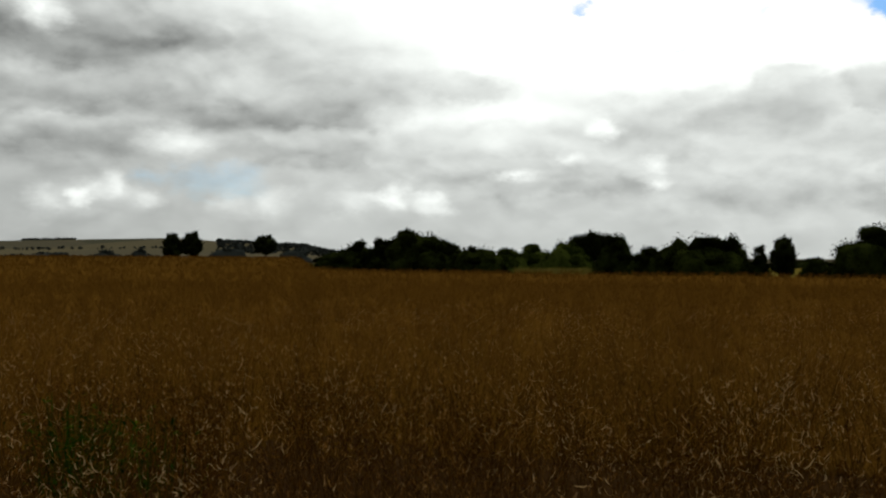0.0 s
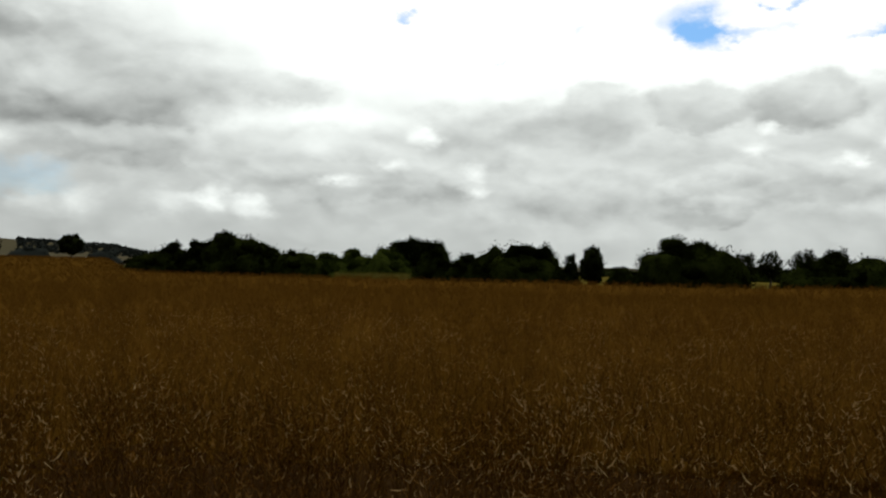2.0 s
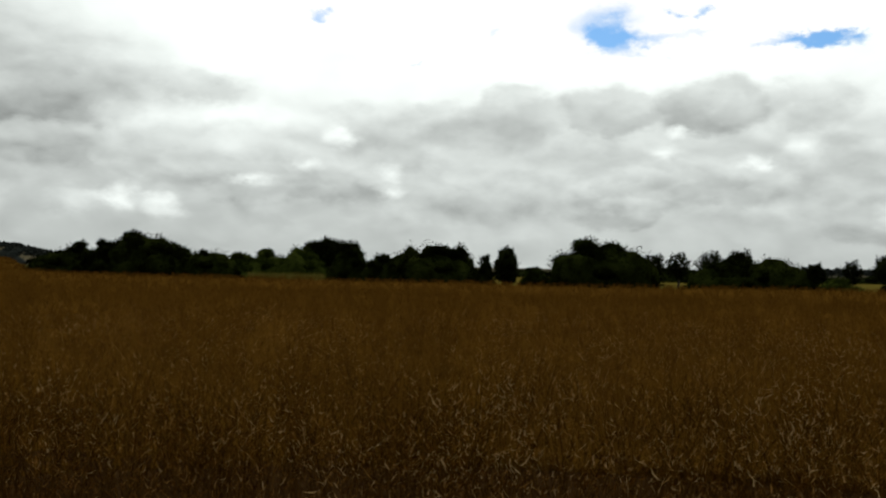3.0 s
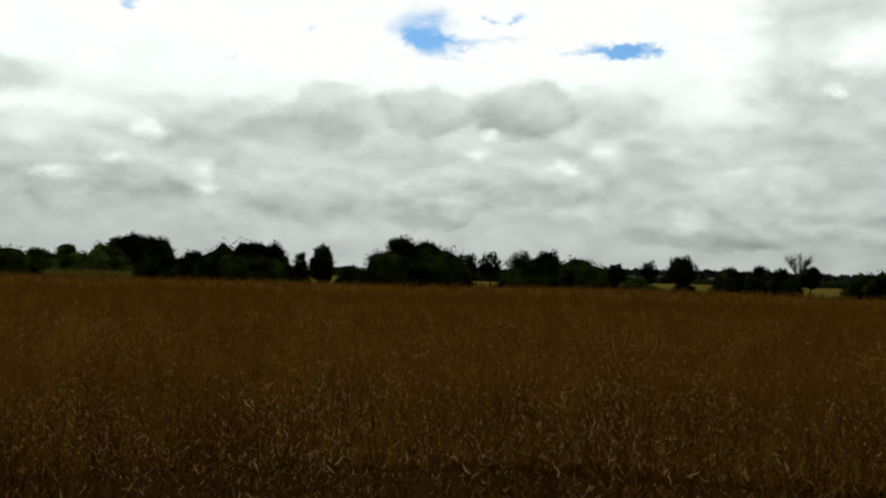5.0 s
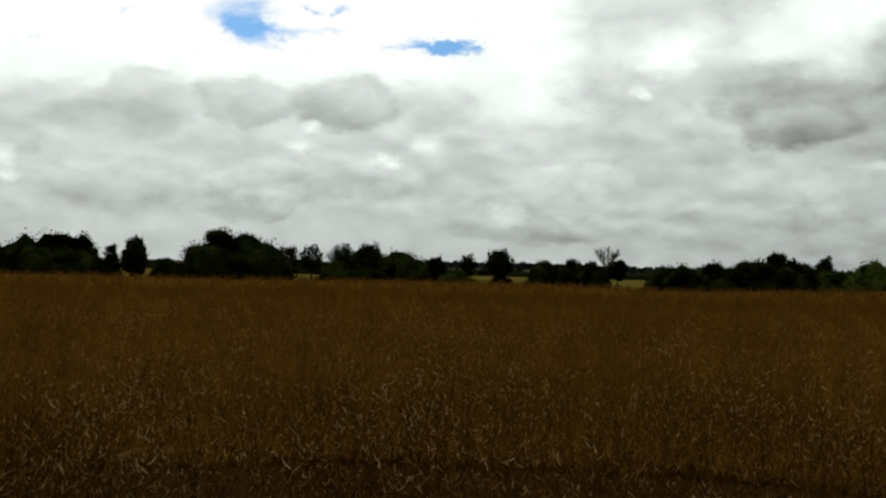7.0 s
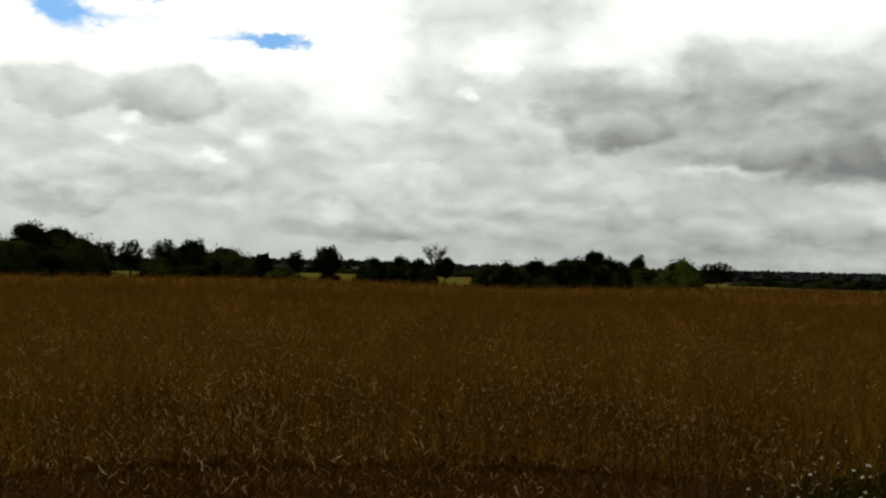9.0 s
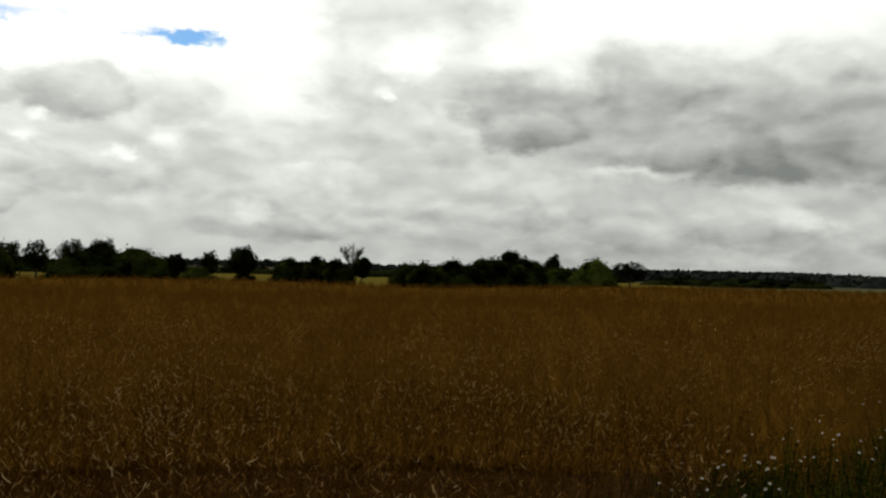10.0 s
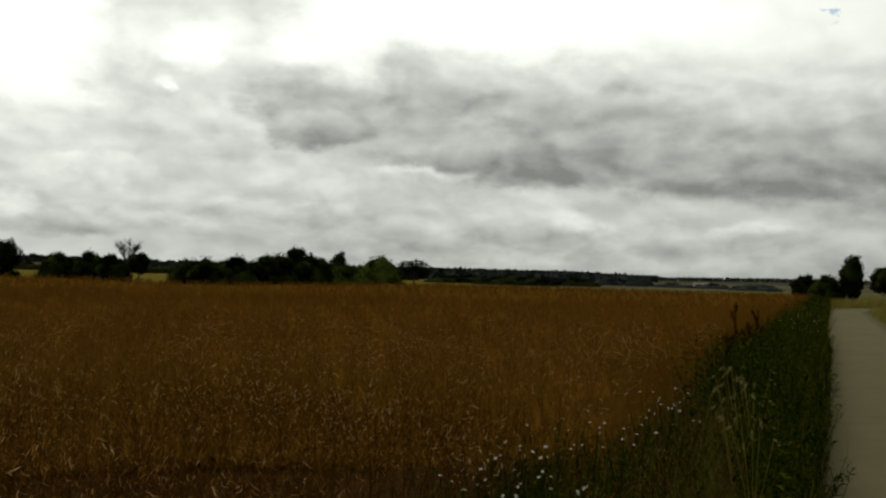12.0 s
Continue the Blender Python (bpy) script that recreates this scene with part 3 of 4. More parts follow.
def build_crop():
    crop = tagged(new("rapeseed_crop"), "dense ripe brown rapeseed crop with dry pods standing beside the lane", "crop", kind="stuff")
    bands = (
        (1.4, 6.2, 58, 7, 12, 0.031, 0.0027, 0.0034, 2, M_POD),
        (6.2, 16, 22, 5, 9, 0.040, 0.0040, 0.005, 1, M_POD),
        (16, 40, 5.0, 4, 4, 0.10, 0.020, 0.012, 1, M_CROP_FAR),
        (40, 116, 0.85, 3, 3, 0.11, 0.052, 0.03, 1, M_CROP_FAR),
    )
    for r0, r1, dens, b, p, pl, pw, sw, st, mat in bands:
        x, y = scatter(r0, r1, dens)
        if r0 < 10:
            hole = 0.5 + 0.5 * np.sin(x * 5.1 + 2.3 * np.sin(y * 2.7)) * np.sin(y * 4.3 + 1.9 * np.sin(x * 3.1))
            keep = rng.random(len(x)) < 0.24 + 1.15 * hole ** 1.3 + 0.25 * smooth(5, 12, np.hypot(x, y))
            x, y = x[keep], y[keep]
        everywhere = (x, y)
        if r0 < 2:
            # the plants nearest the lane stand singly, each its own part
            order = np.argsort(np.hypot(x - 1.2, y) + 0.6 * np.abs(y - 3.0))
            near, x, y = order[:252], np.delete(x, order[:252]), np.delete(y, order[:252])
            px, py = everywhere[0][near], everywhere[1][near]
            for k in range(len(px)):
                one = put("rapeseed_plant", PLANTS[k % len(PLANTS)], crop)
                s = 1 + (float(swell(px[k], py[k])) + rng.normal(0, 0.05)) / CROP_TOP - 0.2 * float(1 - smooth(1.85, 2.25, math.hypot(px[k], py[k])))
                one.matrix_basis = pose(px[k], py[k], float(land(px[k], py[k])), 0, 0, rng.uniform(0, 360)) @ Matrix.Diagonal((s, s, s, 1))
            for k in range(48):
                # stragglers out on the verge
                one = put("rapeseed_plant", PLANTS[k % len(PLANTS)], crop)
                one.matrix_basis = pose(rng.uniform(3.4, 8.4), rng.uniform(0.8, 1.5), 0, rng.normal(0, 9), rng.normal(0, 9), rng.uniform(0, 360)) @ Matrix.Scale(rng.uniform(0.55, 0.8), 4)
        pods_, stalks_ = rape_plants(x, y, b, p, pl, pw, sw, st)
        put("pods", pods_.mesh("pods", mat), crop)
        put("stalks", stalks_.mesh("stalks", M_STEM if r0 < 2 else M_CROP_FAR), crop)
    for r0, r1, dens, b, p, pl, pw in ((1.4, 7, 24, 5, 8, 0.06, 0.007), (7, 18, 8, 4, 6, 0.09, 0.012)):
        for soup, mat in zip(rape_plants(*scatter(r0, r1, dens, -89, -28), b, p, pl, pw, 0.007, 1), (M_POD, M_STEM)):
            put("plants_behind", soup.mesh("plants_behind", mat), crop)
    x, y = scatter(110, 230, 0.32, -28, -5)
    for soup in rape_plants(x, y, 3, 3, 0.2, 0.12, 0.06, 1):
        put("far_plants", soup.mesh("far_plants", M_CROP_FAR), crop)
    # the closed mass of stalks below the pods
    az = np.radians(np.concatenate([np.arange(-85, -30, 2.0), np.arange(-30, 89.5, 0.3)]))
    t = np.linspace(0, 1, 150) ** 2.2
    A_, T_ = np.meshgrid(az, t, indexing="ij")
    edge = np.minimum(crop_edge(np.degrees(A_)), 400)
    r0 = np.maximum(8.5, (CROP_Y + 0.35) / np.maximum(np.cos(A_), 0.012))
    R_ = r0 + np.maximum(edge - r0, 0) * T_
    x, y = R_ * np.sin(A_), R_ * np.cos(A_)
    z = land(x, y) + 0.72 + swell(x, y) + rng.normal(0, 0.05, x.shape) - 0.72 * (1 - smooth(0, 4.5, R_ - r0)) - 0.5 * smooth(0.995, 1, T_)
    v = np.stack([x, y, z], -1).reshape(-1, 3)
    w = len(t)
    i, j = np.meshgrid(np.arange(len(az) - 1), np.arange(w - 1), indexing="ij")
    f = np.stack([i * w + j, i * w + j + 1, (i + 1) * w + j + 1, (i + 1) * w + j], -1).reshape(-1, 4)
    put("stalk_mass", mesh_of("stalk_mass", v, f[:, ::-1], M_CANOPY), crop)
    # bare earth at its foot
    xs, ys = np.meshgrid(np.linspace(-30, 20, 40), np.linspace(CROP_Y - 0.1, 18, 14), indexing="ij")
    v = np.stack([xs, ys, land(xs, ys) + 0.01 * rng.random(xs.shape)], -1).reshape(-1, 3)
    i, j = np.meshgrid(np.arange(39), np.arange(13), indexing="ij")
    f = np.stack([i * 14 + j, (i + 1) * 14 + j, (i + 1) * 14 + j + 1, i * 14 + j + 1], -1).reshape(-1, 4)
    put("soil", mesh_of("soil", v, f, M_SOIL), crop)


build_crop()


# ---- trees and bushes ----
def lump(c, r, seed):
    """A small uneven closed mass."""
    th = np.linspace(0, np.pi, 6)
    ph = np.linspace(0, 2 * np.pi, 9)[:-1]
    T, P = np.meshgrid(th, ph, indexing="ij")
    k = 1 + 0.22 * np.sin(3 * P + seed) * np.sin(2 * T + seed * 1.7)
    v = np.stack([c[0] + r[0] * k * np.sin(T) * np.cos(P), c[1] + r[1] * k * np.sin(T) * np.sin(P), c[2] + r[2] * k * np.cos(T)], -1).reshape(-1, 3)
    i, j = np.meshgrid(np.arange(5), np.arange(8), indexing="ij")
    f = np.stack([i * 8 + j, (i + 1) * 8 + j, (i + 1) * 8 + (j + 1) % 8, i * 8 + (j + 1) % 8], -1).reshape(-1, 4)
    return v, f


def waves(d, g, sizes=((3.0, 0.09), (6.5, 0.075), (13.0, 0.06), (27.0, 0.035))):
    """Uneven swelling over directions d, at several scales."""
    out = np.zeros(len(d))
    for freq, amount in sizes:
        for _ in range(4):
            k = unit(g.normal(size=3)) * freq * g.uniform(0.7, 1.3)
            out += amount * 0.5 * np.sin(d @ k + g.uniform(0, 6.28))
    return out


def leaf_cards(out, p, size, g, along=None):
    n = len(p)
    a = unit(g.normal(size=(n, 3)) + (0 if along is None else along))
    b = unit(np.cross(a, g.normal(size=(n, 3))))
    s = (size * g.uniform(0.45, 1.3, n))[:, None]
    v = np.stack([p - a * s * 0.6, p + b * s * 0.34, p + a * s * 0.6 + b * s * 0.1, p - b * s * 0.34], 1)
    out.add(v.reshape(-1, 3), np.arange(4 * n).reshape(-1, 4))


def foliage(out, centre, radii, power, size, g, density=3.0, core=0.9, loose=0.05, skew=0.0, dome=False, shell=0.955):
    """A leafy mass: a rough closed core and small leaf clumps all over its uneven surface."""
    c, r = np.asarray(centre, float), np.asarray(radii, float)
    seed = int(g.integers(1 << 30))

    def reach(d):
        base = (np.abs(d / r) ** power).sum(1) ** (-1 / power)
        return base * (1 + waves(d, np.random.default_rng(seed)) * (0.6 if not dome else np.clip(0.35 + d[:, 2], 0.35, 1.0)))

    def place(d, k):
        p = d * (reach(d) * k)[:, None]
        p[:, 0] += skew * p[:, 2]
        return p + c

    if core:
        th = np.linspace(0.0, np.pi / 2 + 0.1 if dome else np.pi, 12)
        ph = np.linspace(0, 2 * np.pi, 25)[:-1]
        T_, P_ = np.meshgrid(th, ph, indexing="ij")
        d = unit(np.stack([np.sin(T_) * np.cos(P_), np.sin(T_) * np.sin(P_), np.cos(T_)], -1).reshape(-1, 3) * r)
        v = place(d, np.full(len(d), core))
        i, j = np.meshgrid(np.arange(11), np.arange(24), indexing="ij")
        out.add(v, np.stack([i * 24 + j, (i + 1) * 24 + j, (i + 1) * 24 + (j + 1) % 24, i * 24 + (j + 1) % 24], -1).reshape(-1, 4))
    area = 4.19 * ((r[0] * r[1]) ** 1.6 + (r[0] * r[2]) ** 1.6 + (r[1] * r[2]) ** 1.6) ** (1 / 1.6) * (0.6 if dome else 1.0)
    n = int(np.clip(area / (size * size) * density, 60, 7000))
    d = unit(g.normal(size=(n, 3)) * r)
    if dome:
        d[:, 2] = np.abs(d[:, 2])
    k = np.clip(g.normal(shell, loose, n), 0.75, shell + 0.07)
    if not core:
        k = 0.25 + 0.8 * g.random(n) ** 0.6
    p = place(d, k)
    leaf_cards(out, p[p[:, 2] > 0.02], size, g)
    return place


def shoots(out, centre, radii, size, n, length, g):
    """Loose leafy twigs that stand out of a crown's top."""
    d = unit(g.normal(size=(n, 3)) + (0, 0, 0.7))
    d[:, 2] = np.abs(d[:, 2])
    start = np.asarray(centre) + d * np.asarray(radii)
    grow = unit(d + g.normal(0, 0.35, (n, 3)) + (0, 0, 0.5))
    k = g.uniform(0.0, 1.0, (n, 7, 1))
    p = start[:, None] + grow[:, None] * k * (length * g.uniform(0.5, 1.5, (n, 1, 1))) + g.normal(0, size * 0.3, (n, 7, 3))
    leaf_cards(out, p.reshape(-1, 3), size * 0.75, g)


def woody(name, az, dist, wide, top_el, seed, material, style="bush", label="", category="", leaf=None, gaps=0.0, depth=0.8, group="", skew=0.0, peak=0.0):
    """A tree or bush at a bearing and distance; wide in degrees, top as the height it reaches over the eye in degrees."""
    g = np.random.default_rng(seed)
    x, y = at(az, dist)
    z0 = float(land(x, y))
    W = 2 * dist * math.tan(radians(wide) / 2)
    H = EYE + dist * math.tan(radians(top_el)) - z0
    thing = new(name)
    thing.matrix_basis = pose(x, y, z0 - 0.03, 0, 0, -az)
    tagged(thing, label, category, group)
    leaf = leaf or max(0.12, dist * 0.0019)
    crown = Soup()
    if style == "bush":
        thick = 1.0 if dist < 200 else 0.15
        domes = [((0.0, 0.0, 0.0), (W * 0.54, W * 0.50 * depth, H * 0.86)), ((peak * W, 0.0, 0.0), (W * 0.40, W * 0.38 * depth, H * 0.95))]
        for c, r in domes:
            foliage(crown, c, r, 2.0, leaf, g, 1.2 * thick, 0.94, 0.06, skew, True, 0.975)
        for i in range(16 if dist < 200 else 7):
            a = 2.4 * i + g.normal(0, 0.25)
            up = g.uniform(0.05, 1.0)
            flat = math.sqrt(1 - up * up)
            c, r = domes[1 if up > 0.72 else 0]
            rr = W * g.uniform(0.085, 0.15)
            lump_h = min(rr * 0.8, H * g.uniform(0.10, 0.17))
            c = (c[0] + math.cos(a) * flat * r[0] * 0.86, math.sin(a) * flat * r[1] * 0.86, up * r[2] - lump_h * 0.25)
            r = (rr, rr * max(depth, 0.5), lump_h)
            foliage(crown, c, r, 2.0, leaf, g, 1.1 * thick, 0.84, 0.10)
            shoots(crown, c, np.asarray(r) * 0.85, leaf, int((9 + rr * 8) * thick), 0.12 + 0.03 * H, g)
        trunk_top, trunk_r = H * 0.35, 0.03 * H
    else:
        low = {"tree": 0.22, "tall": 0.04, "umbrella": 0.30}[style]
        ch = H * (1 - low)
        lobes = []
        if style == "umbrella":
            for i in range(7):
                u = (i + 0.5) / 7 * 2 - 1
                lobes.append(((u * W * 0.36, g.normal(0, W * 0.12), H * (0.66 - 0.08 * u * u)), (W * 0.17, W * 0.2, H * g.uniform(0.27, 0.32))))
        else:
            mid = H * low + ch * 0.5
            lobes.append(((0, 0, mid), (W * (0.37 if style == "tree" else 0.32), W * (0.37 if style == "tree" else 0.32), ch * 0.42)))
            for i in range(12):
                up = 1 - 2 * (i + 0.5) / 12
                flat = math.sqrt(1 - up * up)
                a = 2.4 * i + g.normal(0, 0.3)
                flat *= 1.0 if style == "tree" else 1.12 - 0.42 * (up + 1) / 2
                rr = W * g.uniform(0.13, 0.20) * (1.0 if style == "tree" else 1.05 - 0.3 * (up + 1) / 2)
                lobes.append(((math.cos(a) * flat * W * 0.31, math.sin(a) * flat * W * 0.31, mid + up * ch * 0.36), (rr, rr, min(rr, ch * 0.16))))
        for i, (c, r) in enumerate(lobes):
            foliage(crown, c, r, 2.2, leaf, g, 1.9 if gaps < 0.1 else 2.4 * (1 - gaps), 0.86 if gaps < 0.1 or (i == 0 and gaps < 0.2 and style != "umbrella") else 0, 0.10)
            shoots(crown, c, np.asarray(r) * 0.9, leaf, 10, 0.06 * H, g)
        trunk_top, trunk_r = H * (low + 0.3), 0.028 * H
    put("crown", crown.mesh("crown", material), thing)
    if style == "bush":
        for i in range(4):
            a, o = g.uniform(-1, 1), g.normal(0, 0.2)
            pts = [(a * W * 0.08, o, 0), (a * W * 0.12, o, trunk_top * 0.5), (a * W * 0.22, o * 2, trunk_top)]
            v, f = tube(pts, (trunk_r, trunk_r * 0.7, trunk_r * 0.3), 5)
            put("stem", mesh_of("stem", v, f, M_BARK, True), thing)
    else:
        v, f = tube([(0, 0, 0), (0.02 * H, 0, trunk_top * 0.4), (-0.01 * H, 0.02 * H, trunk_top)], (trunk_r * 1.35, trunk_r, trunk_r * 0.55), 7)
        put("trunk", mesh_of("trunk", v, f, M_BARK, True), thing)
        for i in range(6):
            c, r = lobes[i % len(lobes)]
            z = trunk_top * g.uniform(0.55, 0.95)
            v, f = tube([(0, 0, z), (c[0] * 0.5, c[1] * 0.5, z * 0.45 + c[2] * 0.55), c], (trunk_r * 0.5, trunk_r * 0.32, trunk_r * 0.12), 5)
            put("limb", mesh_of("limb", v, f, M_BARK, True), thing)
    return thing


HAW = "dense dark green hawthorn bush at the far edge of the crop"
SAL = "lighter green sallow bush at the field edge"
OAK = "broad dark green field tree with a rounded crown"
# bearing, distance, width, top, seed, where along it the peak stands
for az, d, w, el, seed, peak in (
    (-4.3, 112, 3.4, 0.85, 11, 0.1), (-3.2, 110, 3.0, 1.26, 12, 0.05), (-1.6, 108, 3.2, 1.40, 13, -0.1), (0.2, 106, 4.0, 1.80, 14, -0.1),
    (2.2, 104, 4.0, 1.44, 15, -0.15), (4.0, 102, 3.4, 0.98, 16, -0.15), (12.2, 92, 2.5, 1.60, 17, 0.05), (14.0, 87, 2.4, 1.00, 18, 0),
    (15.7, 86, 3.0, 1.25, 19, 0.1), (17.5, 84, 4.6, 1.72, 20, 0.03), (18.7, 86, 2.4, 1.45, 38, 0.05), (20.3, 92, 1.5, 0.45, 61, 0), (23.3, 90, 1.8, 0.36, 39, 0)):
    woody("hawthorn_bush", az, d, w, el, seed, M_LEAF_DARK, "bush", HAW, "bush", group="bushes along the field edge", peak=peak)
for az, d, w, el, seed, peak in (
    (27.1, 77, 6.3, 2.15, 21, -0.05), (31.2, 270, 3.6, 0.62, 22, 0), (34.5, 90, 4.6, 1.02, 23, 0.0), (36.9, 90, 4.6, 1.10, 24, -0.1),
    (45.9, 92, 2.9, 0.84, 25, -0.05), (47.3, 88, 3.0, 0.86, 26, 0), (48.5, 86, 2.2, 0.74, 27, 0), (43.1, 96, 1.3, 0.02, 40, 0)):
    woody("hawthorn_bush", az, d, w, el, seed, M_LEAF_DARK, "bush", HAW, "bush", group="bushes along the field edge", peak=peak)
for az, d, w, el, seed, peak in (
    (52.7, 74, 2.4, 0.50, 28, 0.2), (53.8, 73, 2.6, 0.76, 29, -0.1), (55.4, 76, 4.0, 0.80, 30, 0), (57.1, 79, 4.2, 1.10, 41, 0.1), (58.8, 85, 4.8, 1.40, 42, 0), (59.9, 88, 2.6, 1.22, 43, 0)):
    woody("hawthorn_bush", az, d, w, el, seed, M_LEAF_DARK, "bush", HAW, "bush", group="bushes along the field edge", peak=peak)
for az, d, w, el, seed in ((5.8, 108, 2.8, 0.86, 31), (7.4, 110, 3.2, 1.02, 32), (9.3, 108, 3.2, 1.22, 33), (40.3, 92, 2.8, 0.10, 34),
                           (61.9, 94, 3.6, 0.50, 35), (63.9, 103, 3.1, 1.03, 36)):
    woody("sallow_bush", az, d, w, el, seed, M_LEAF_LIGHT, "bush", SAL, "bush", group="bushes along the field edge")
for az, d, w, el, seed, style, gaps in (
    (-14.0, 245, 1.45, 1.72, 44, "tall", 0.0), (-12.9, 250, 1.5, 1.85, 45, "tall", 0.0), (-8.7, 240, 1.6, 1.60, 46, "tree", 0.0), (7.0, 118, 0.5, 1.22, 60, "tree", 0.0),
    (10.9, 112, 3.5, 1.93, 47, "umbrella", 0.0), (20.35, 110, 0.9, 1.12, 48, "tree", 0.2), (21.6, 88, 1.9, 1.76, 49, "tall", 0.0),
    (30.3, 125, 1.7, 1.30, 50, "tree", 0.25), (31.7, 125, 1.7, 1.40, 51, "tree", 0.25), (33.5, 128, 1.9, 1.52, 52, "tree", 0.2)):
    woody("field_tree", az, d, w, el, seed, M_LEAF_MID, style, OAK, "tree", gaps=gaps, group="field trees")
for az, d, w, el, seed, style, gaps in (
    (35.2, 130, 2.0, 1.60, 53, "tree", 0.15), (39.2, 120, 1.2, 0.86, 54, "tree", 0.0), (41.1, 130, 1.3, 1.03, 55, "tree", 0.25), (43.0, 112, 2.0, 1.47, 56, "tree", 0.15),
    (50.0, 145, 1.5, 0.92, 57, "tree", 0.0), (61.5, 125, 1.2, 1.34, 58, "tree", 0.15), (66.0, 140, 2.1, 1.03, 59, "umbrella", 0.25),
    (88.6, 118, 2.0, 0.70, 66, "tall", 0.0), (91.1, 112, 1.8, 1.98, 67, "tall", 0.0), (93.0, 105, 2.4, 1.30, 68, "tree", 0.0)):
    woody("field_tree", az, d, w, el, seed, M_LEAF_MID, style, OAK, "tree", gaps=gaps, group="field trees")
woody("hawthorn_bush", 89.7, 114, 2.0, 0.62, 59, M_LEAF_DARK, "bush", "dark bush beside the bend of the lane", "bush")
for az, d, w, el, seed in ((-17.5, 420, 1.8, 0.66, 61), (-15.8, 430, 1.1, 0.74, 62), (-10.9, 480, 2.6, 0.85, 63), (-6.9, 500, 2.3, 0.75, 64), (-20.5, 600, 3.0, 0.55, 65),
                           (68.9, 300, 4.6, 0.12, 66), (72.7, 280, 4.2, 0.18, 67), (77.6, 520, 1.8, 0.27, 68), (79.3, 480, 1.3, 0.34, 69),
                           (83.5, 420, 2.1, 0.02, 70), (86.0, 360, 2.9, 0.04, 71), (75.9, 330, 2.6, 0.10, 72), (81.4, 450, 2.2, 0.0, 73)):
    woody("hedge", az, d, w, el, seed, M_LEAF_HAZED if d > 350 else M_LEAF_MID, "bush", "distant field hedge, its leaf colour greyed for haze past 350 m", "hedge", depth=0.3, group="distant hedges")
for i in range(13):
    woody("hedge", 3 + 5 * i, 420 + 25 * (i % 3), 5.6, 0.22 + 0.07 * ((i * 7) % 4), 80 + i, M_LEAF_MID, "bush", "long dark hedge behind the stubble field", "hedge", depth=0.25, group="distant hedges")


# ---- a bare tree among the bushes ----
def bare_tree(az, dist, wide, top_el, seed):
    g = np.random.default_rng(seed)
    x, y = at(az, dist)
    z0 = float(land(x, y))
    H = EYE + dist * math.tan(radians(top_el)) - z0
    W = 2 * dist * math.tan(radians(wide) / 2)
    thing = new("bare_tree")
    thing.matrix_basis = pose(x, y, z0 - 0.03)
    tagged(thing, "leafless dead tree with a fan of thin grey branches", "tree")
    v, f = tube([(0, 0, 0), (0.1, 0, H * 0.3), (0, 0.1, H * 0.62)], (0.10, 0.07, 0.035), 7)
    put("trunk", mesh_of("trunk", v, f, M_BARK, True), thing)
    for i in range(16):
        a = g.uniform(0, 2 * math.pi)
        z = H * g.uniform(0.35, 0.62)
        end = np.array([math.cos(a) * W * g.uniform(0.2, 0.5), math.sin(a) * W * 0.4, H * g.uniform(0.8, 1.0)])
        mid = np.array([end[0] * 0.55, end[1] * 0.5, z + (end[2] - z) * 0.45])
        v, f = tube([(0, 0, z), mid, end], (0.04, 0.025, 0.012), 5)
        limb = put("limb", mesh_of("limb", v, f, M_BARK, True), thing)
        twigs = Soup()
        for _ in range(18):
            s = mid + (end - mid) * g.uniform(0, 1)
            e = s + np.array([g.normal(0, 0.35), g.normal(0, 0.35), g.uniform(0.2, 0.8)]) * W * 0.28
            twigs.add(*tube([s, (s + e) / 2 + g.normal(0, 0.05, 3), e], (0.02, 0.016, 0.01), 4))
        put("twigs", twigs.mesh("twigs", M_BARK), limb)


bare_tree(49.4, 100, 1.6, 1.50, 5)


# ---- pale stubble behind the bushes ----
def build_stubble():
    az = np.radians(np.linspace(2, 69.5, 90))
    r = np.linspace(122, 480, 24)
    A_, R_ = np.meshgrid(az, r, indexing="ij")
    x, y = R_ * np.sin(A_), R_ * np.cos(A_)
    v = np.stack([x, y, land(x, y) + 0.12], -1).reshape(-1, 3)
    i, j = np.meshgrid(np.arange(89), np.arange(23), indexing="ij")
    f = np.stack([i * 24 + j, i * 24 + j + 1, (i + 1) * 24 + j + 1, (i + 1) * 24 + j], -1).reshape(-1, 4)
    tagged(put("stubble_field", mesh_of("stubble_field", v, f[:, ::-1], M_STUBBLE, True)), "pale yellow harvested stubble field behind the bushes", "field", kind="structure")


build_stubble()


